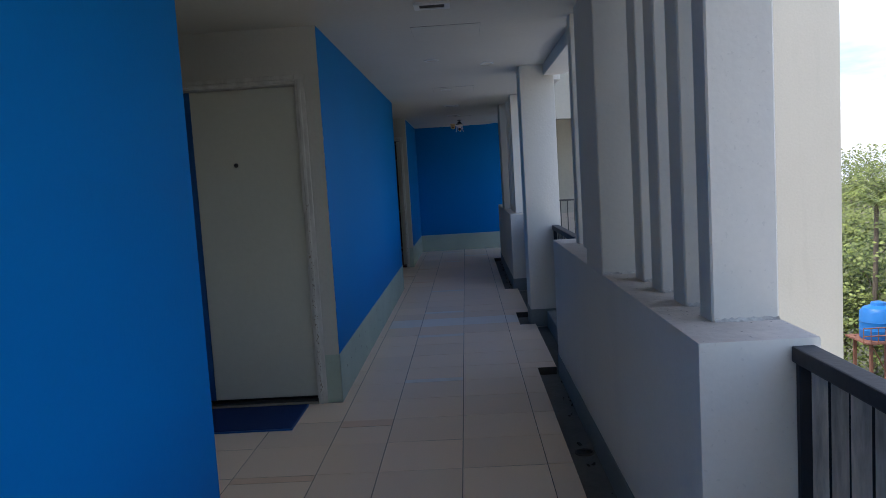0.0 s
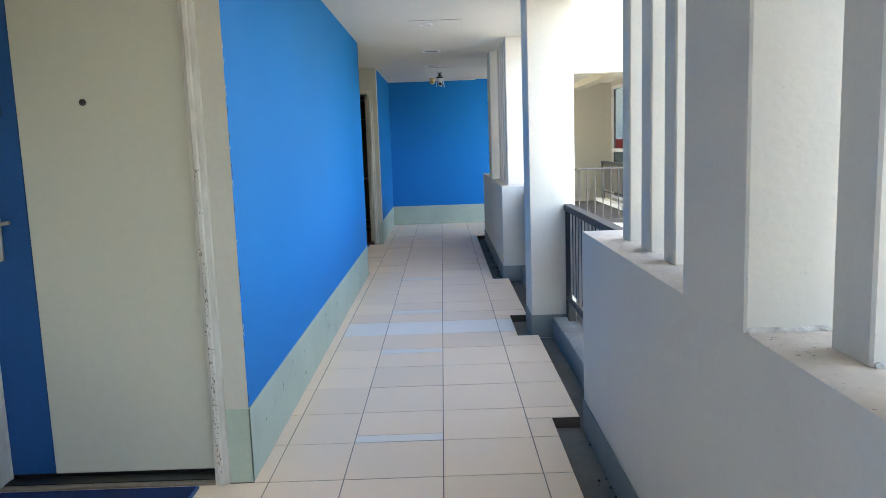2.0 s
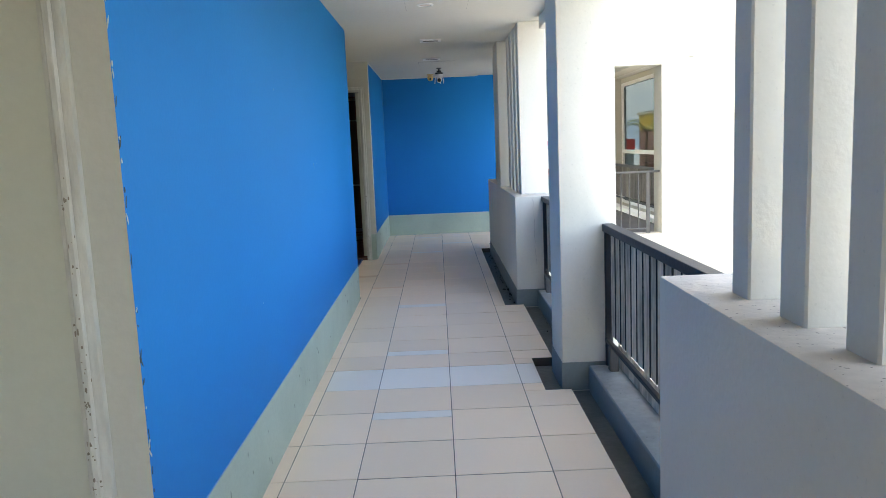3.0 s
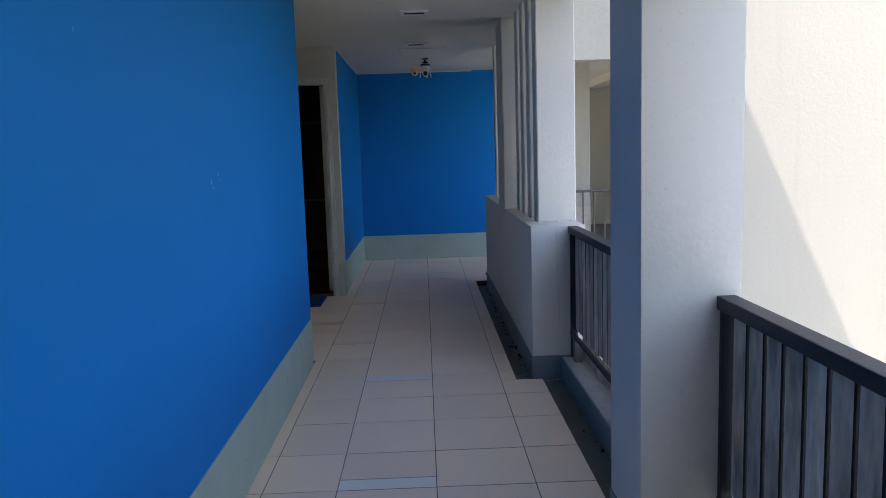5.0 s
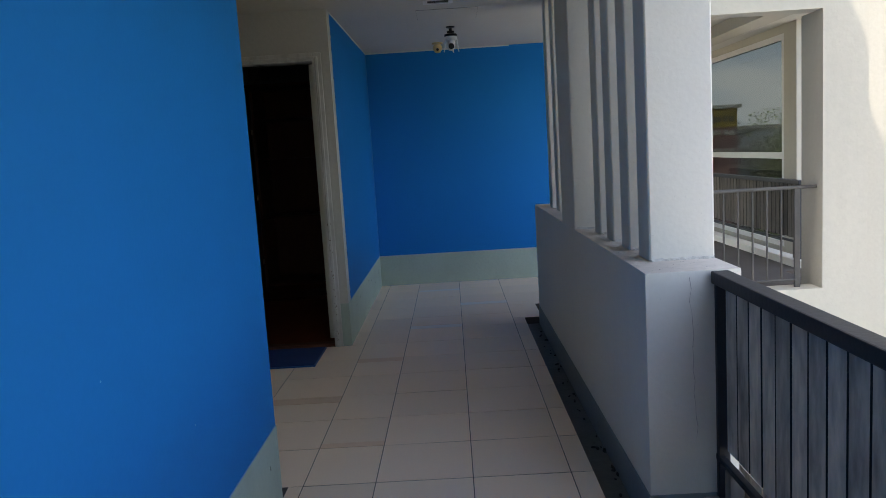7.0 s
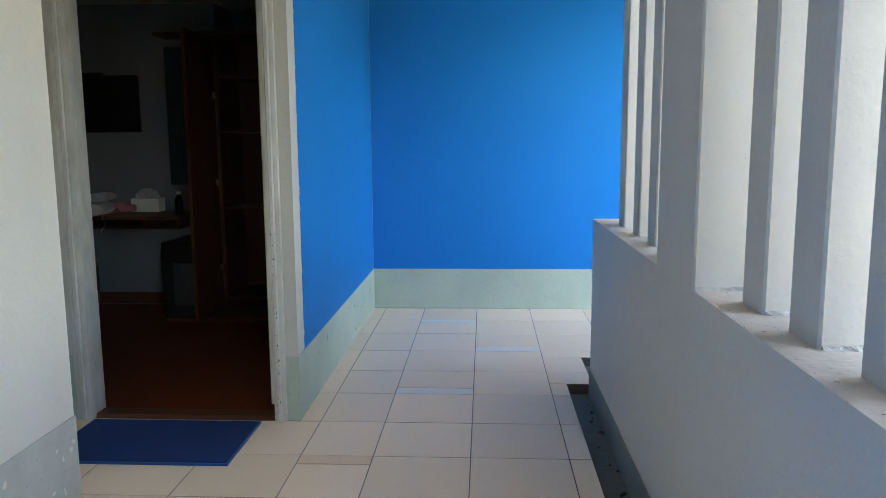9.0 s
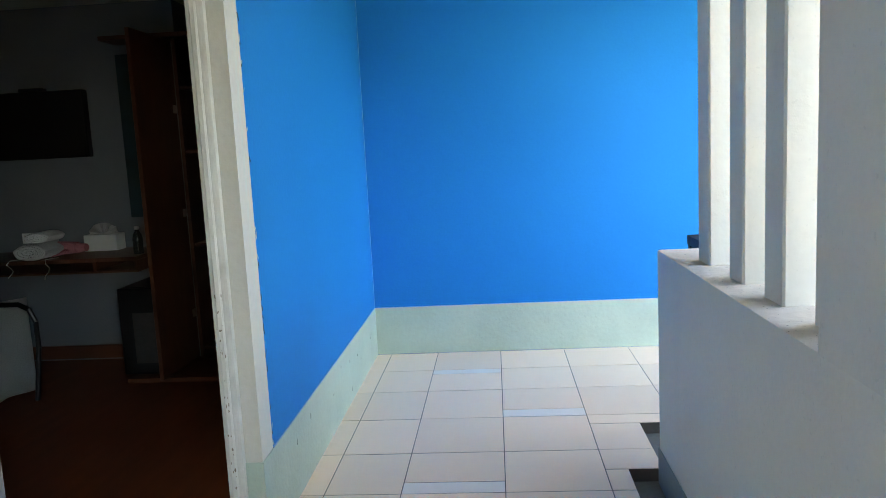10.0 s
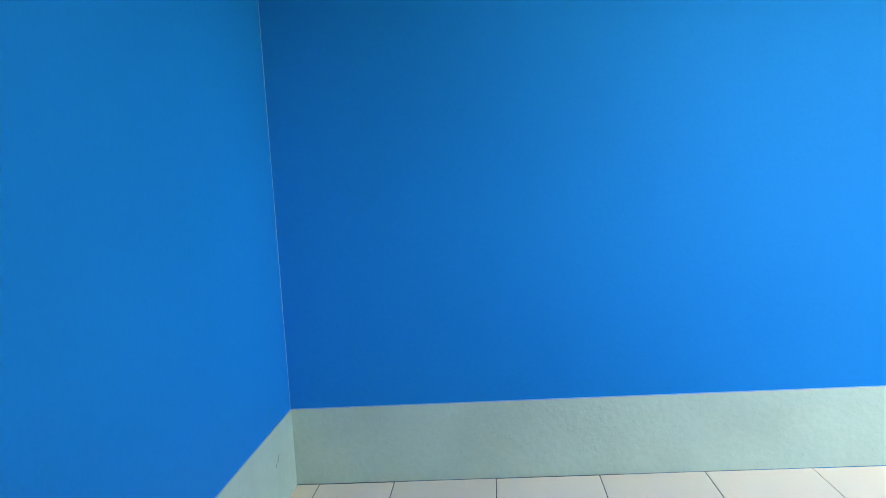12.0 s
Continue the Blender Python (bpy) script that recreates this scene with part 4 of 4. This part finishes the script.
for a, b in (((-0.6, -0.6, -1.5), (0.6, -0.6, 0.9)), ((0.6, -0.6, -1.5), (-0.6, -0.6, 0.9))):
    part("brace", tube(a, b, 0.025, n=6), RUST, tank)

rng = random.Random(5)


def leaf_cloud(bm, c, rad, n, size):
    """Small bent leaves scattered through an uneven ball."""
    for _ in range(n):
        d = Vector((rng.gauss(0, 1), rng.gauss(0, 1), rng.gauss(0, 1))).normalized()
        p = Vector(c) + Vector((d.x * rad[0], d.y * rad[1], d.z * rad[2])) * (0.55 + 0.5 * rng.random())
        u = Vector((rng.gauss(0, 1), rng.gauss(0, 1), rng.gauss(0, 0.6))).normalized()
        w = u.orthogonal().normalized()
        s = size * (0.6 + 0.8 * rng.random())
        q = [p, p + u * s * 0.5 + w * s * 0.3, p + u * s, p + u * s * 0.5 - w * s * 0.3]
        bm.faces.new([bm.verts.new(v) for v in q])


def tree(x, y, z, h, w, n):
    t = thing("tree", (x, y, z), "leafy green tree on the slope behind the yard", "tree", "trees on the slope")
    trunk = tube((0, 0, 0), (0.2, 0.1, h * 0.55), 0.16, 0.09, n=8)
    tops = []
    for k in range(5):
        a = rng.random() * 6.3
        tip = (math.cos(a) * w * 0.45, math.sin(a) * w * 0.45, h * (0.55 + 0.3 * rng.random()))
        tube((0.1, 0.05, h * 0.3), tip, 0.07, 0.02, n=6, bm=trunk)
        tops.append(tip)
    part("trunk", trunk, BARK, t)
    bm = bmesh.new()
    for k in range(n):
        c = tops[k % 5]
        r = w * (0.22 + 0.16 * rng.random())
        leaf_cloud(bm, (c[0] + rng.gauss(0, w * 0.14), c[1] + rng.gauss(0, w * 0.14), c[2] + rng.gauss(0, h * 0.10)), (r, r, r * 0.8), 230, 0.21)
    part("crown", bm, LEAF, t)


def palm(x, y, z, h):
    t = thing("palm", (x, y, z), "slim palm with drooping fronds among the trees", "palm")
    part("trunk", tube((0, 0, 0), (0.15, 0, h), 0.13, 0.09, n=10), BARK, t)
    for k in range(13):
        a = k * 2.4
        bm = bmesh.new()
        for i in range(18):
            f = i / 17
            p = Vector((math.cos(a) * 2.0 * f + 0.15, math.sin(a) * 2.0 * f, h + 1.0 * math.sin(f * 2.6) * (0.5 + 0.5 * math.sin(k * 1.7)) - 0.6 * f * f))
            side_v = Vector((-math.sin(a), math.cos(a), -0.35))
            for sgn in (-1, 1):
                e = p + Vector((side_v.x * sgn, side_v.y * sgn, side_v.z)) * 0.55 * (1 - 0.6 * f) + Vector((math.cos(a), math.sin(a), 0)) * 0.25
                bm.faces.new([bm.verts.new(v) for v in (p, p + Vector((math.cos(a), math.sin(a), 0)) * 0.09, e)])
        part("frond", bm, PALM, t)


for i in range(20):
    far = i % 3
    a = radians(24 + 12 * (i / 19) + rng.uniform(-1, 1))
    d = 42 + far * 11 + rng.uniform(-3, 3)
    tree(d * math.sin(a), d * math.cos(a), -10.8 + far * 2.2, 6.2 + rng.random() * 2.0, 4.2 + rng.random() * 1.6, 16)
palm(18.5, 34.4, -7.5, 6.6)
bank = bmesh.new()
for _ in range(90):
    a, d = radians(rng.uniform(24, 38)), rng.uniform(28, 44)
    leaf_cloud(bank, (d * math.sin(a), d * math.cos(a), -10.2), (1.5, 1.3, 0.7), 60, 0.28)
solid("undergrowth", bank, LEAF, "tangled green undergrowth below the trees", "undergrowth", "stuff")

# Reflected view of the landing window, modelled as bodies behind its glass.
shop = thing("shop_reflection", (15.0, 60.0, -11.0), "reflected shop building with yellow and red sign fascia, built behind the window", "building")
part("wall", boxes((2.4, 5.2, 0, 8, 0, 12.85)), SHOPRED, shop)
part("roof", boxes((2.3, 5.4, -0.4, 8.4, 14.1, 14.35)), CREAM, shop)
part("fascia", boxes((2.4, 5.2, -0.05, 8, 12.85, 14.1)), YELLOW, shop, "yellow sign band")
part("panel", boxes((2.45, 3.5, -0.15, -0.02, 9.0, 12.0)), RED, shop, "red sign panel")
for row, z in enumerate((13.2, 12.25, 11.0)):
    for k in range(6):
        w = 0.18 + 0.08 * ((k * 7 + row * 3) % 3)
        part("sign_bar", boxes((2.6 + k * 0.40, 2.6 + k * 0.40 + w, -0.22, -0.16, z, z + 0.36)), SIGNWHITE if row else GALV, shop)
hall = thing("hall_reflection", (10.5, 60.5, -11.0), "reflected low red fronted hall with a dark base, built behind the window", "building")
part("wall", boxes((0, 4.5, 0.1, 7, 0, 11.4)), KERB, hall)
part("fascia", boxes((0, 4.55, 0, 0.1, 11.4, 12.15)), RED, hall, "red sign band")
part("roof", boxes((-0.1, 4.6, 0.1, 7.1, 11.4, 12.05)), CREAM, hall)
shed_reflection = thing("shed_reflection", (21.0, 63.0, -11.0), "reflected low grey building with a pale roof beside the shop", "building")
part("wall", boxes((0.3, 6.5, 0, 6, 0, 12.6)), CONCRETE, shed_reflection)
part("roof", boxes((0.2, 6.7, -0.2, 6.2, 12.6, 12.85)), CREAM, shed_reflection)
# This palm, the mast and the last four trees are part of that reflection.
palm(15.95, 61.0, -8.5, 10.3)
mast = thing("mast_reflection", (20.05, 66, -11.0), "reflected thin lattice antenna mast above the roofs", "mast")
for x in (-0.13, 0.13):
    part("upright", tube((x, 0, 0), (x, 0, 14.6), 0.03, n=6), GALV, mast)
for i in range(20):
    part("lattice_bar", tube((-0.13, 0, 10.6 + i * 0.2), (0.13, 0, 10.8 + i * 0.2), 0.018, n=5), GALV, mast)
for x in (-0.12, 0.12):
    part("aerial_panel", boxes((x - 0.1, x + 0.1, -0.1, 0.1, 14.3, 15.9), bevel=0.02), GALV, mast)
for x, y in ((24.5, 64), (27, 66), (22.8, 70), (30, 68)):
    tree(x, y, -8.5, 10.5, 6.5, 14)

# ---- floor tiles, each a piece of the floor ----
ROWS = [-3.46, -3.06, -2.66, -2.26, -1.86, -1.46, -1.06, -0.66, -0.26, 0.14, 0.54, 0.94, 1.34, 1.74, 2.14, 2.54, 2.94, 3.34, 3.73, 4.115, 4.49, 4.87, 5.265, 5.64, 6.035, 6.41, 6.79, 7.08, 7.455, 7.85, 8.22, 8.64, 9.05, 9.445, 9.82, 10.2, 10.58, 10.96, 11.34, 11.735, 12.12, 12.535, 12.955, 13.34, 13.724]
COLS = [-1.895, -1.50, -1.10, -0.70, -0.40, 0.0, 0.40, 0.80, 1.20, 1.49]
STRIPS = {(-0.40, 4.49): (0.083, TILE_PALE), (-0.40, 5.64): (-0.097, TILE_PALE), (-0.40, 7.08): (0.10, TILE_PALE), (-0.40, 8.22): (-0.10, TILE_PALE), (-0.40, 11.735): (0.098, TILE_PALE),
          (-0.40, 12.955): (-0.08, TILE_PALE), (0.0, 12.535): (0.10, TILE_PALE), (-0.70, 3.34): (-0.11, TILE_TAN), (-0.70, 9.445): (0.055, TILE_TAN), (-0.70, 10.58): (-0.085, TILE_TAN),
          (-1.10, 2.54): (-0.07, TILE_TAN), (-1.10, 9.82): (-0.10, TILE_TAN)}
GAP = 0.0017
tile_mesh = {}


def tile(x0, x1, y0, y1, mat):
    if x1 - x0 < 0.015 or y1 - y0 < 0.015:
        return
    key = (round(x1 - x0, 3), round(y1 - y0, 3), mat.name)
    if key not in tile_mesh:
        hx, hy = (x1 - x0) / 2 - GAP, (y1 - y0) / 2 - GAP * 1.8
        bm = bmesh.new()
        lo = [bm.verts.new((sx * hx, sy * hy, -0.009)) for sx, sy in ((-1, -1), (1, -1), (1, 1), (-1, 1))]
        md = [bm.verts.new((sx * hx, sy * hy, -0.0012)) for sx, sy in ((-1, -1), (1, -1), (1, 1), (-1, 1))]
        up = [bm.verts.new((sx * (hx - 0.0015), sy * (hy - 0.0015), 0)) for sx, sy in ((-1, -1), (1, -1), (1, 1), (-1, 1))]
        bm.faces.new(up)
        for a, b in ((lo, md), (md, up)):
            for i in range(4):
                bm.faces.new((a[i], a[(i + 1) % 4], b[(i + 1) % 4], b[i]))
        tile_mesh[key] = mesh_of("tile", bm, mat)
    o = new("tile", tile_mesh[key])
    o.parent = floor
    o.location = ((x0 + x1) / 2, (y0 + y1) / 2, rng.uniform(-0.0006, 0.0006))
    o.rotation_euler = (rng.gauss(0, 0.0012), rng.gauss(0, 0.0012), 0)


def pieces(x0, x1, y0, y1, key):
    """One tile, or a tile and a filler strip."""
    pale = 6.40 < y0 < 6.42 and x0 > -0.72
    if key in STRIPS:
        d, m = STRIPS[key]
        if d > 0:
            tile(x0, x1, y0, y0 + d, m)
            tile(x0, x1, y0 + d, y1, TILE)
        else:
            tile(x0, x1, y1 + d, y1, m)
            tile(x0, x1, y0, y1 + d, TILE)
    else:
        tile(x0, x1, y0, y1, TILE_PALE if pale else TILE)


for y0, y1 in zip(ROWS, ROWS[1:]):
    mid = (y0 + y1) / 2
    left = XL if mid < Y_MID else XL3
    for ya, (xs, ys), yb in ((Y_NEAR, STEP1, Y_D1), (Y_MID, STEP2, Y_D2)):
        if ya < mid < yb:
            left = REC if y1 > ys else xs
    spans = [(a, b, e) for a, b, e in EDGES if a < y1 - 0.02 and b > y0 + 0.02]
    for x0, x1 in zip(COLS, COLS[1:]):
        if x1 <= left or (x0 >= 0.79 and mid < 12.42):
            continue
        if x0 >= 0.39:
            if mid > 12.5:
                pieces(x0, x1, y0, y1, (x0, y0))
                continue
            for a, b, e in spans:
                ya, yb = max(a, y0), min(b, y1)
                pieces(x0, min(e, x1), ya, yb, (x0, y0) if len(spans) == 1 else None)
                if e > x1:
                    pieces(x1, e, ya, yb, None)
        else:
            pieces(max(x0, left), x1, y0, y1, (x0, y0))
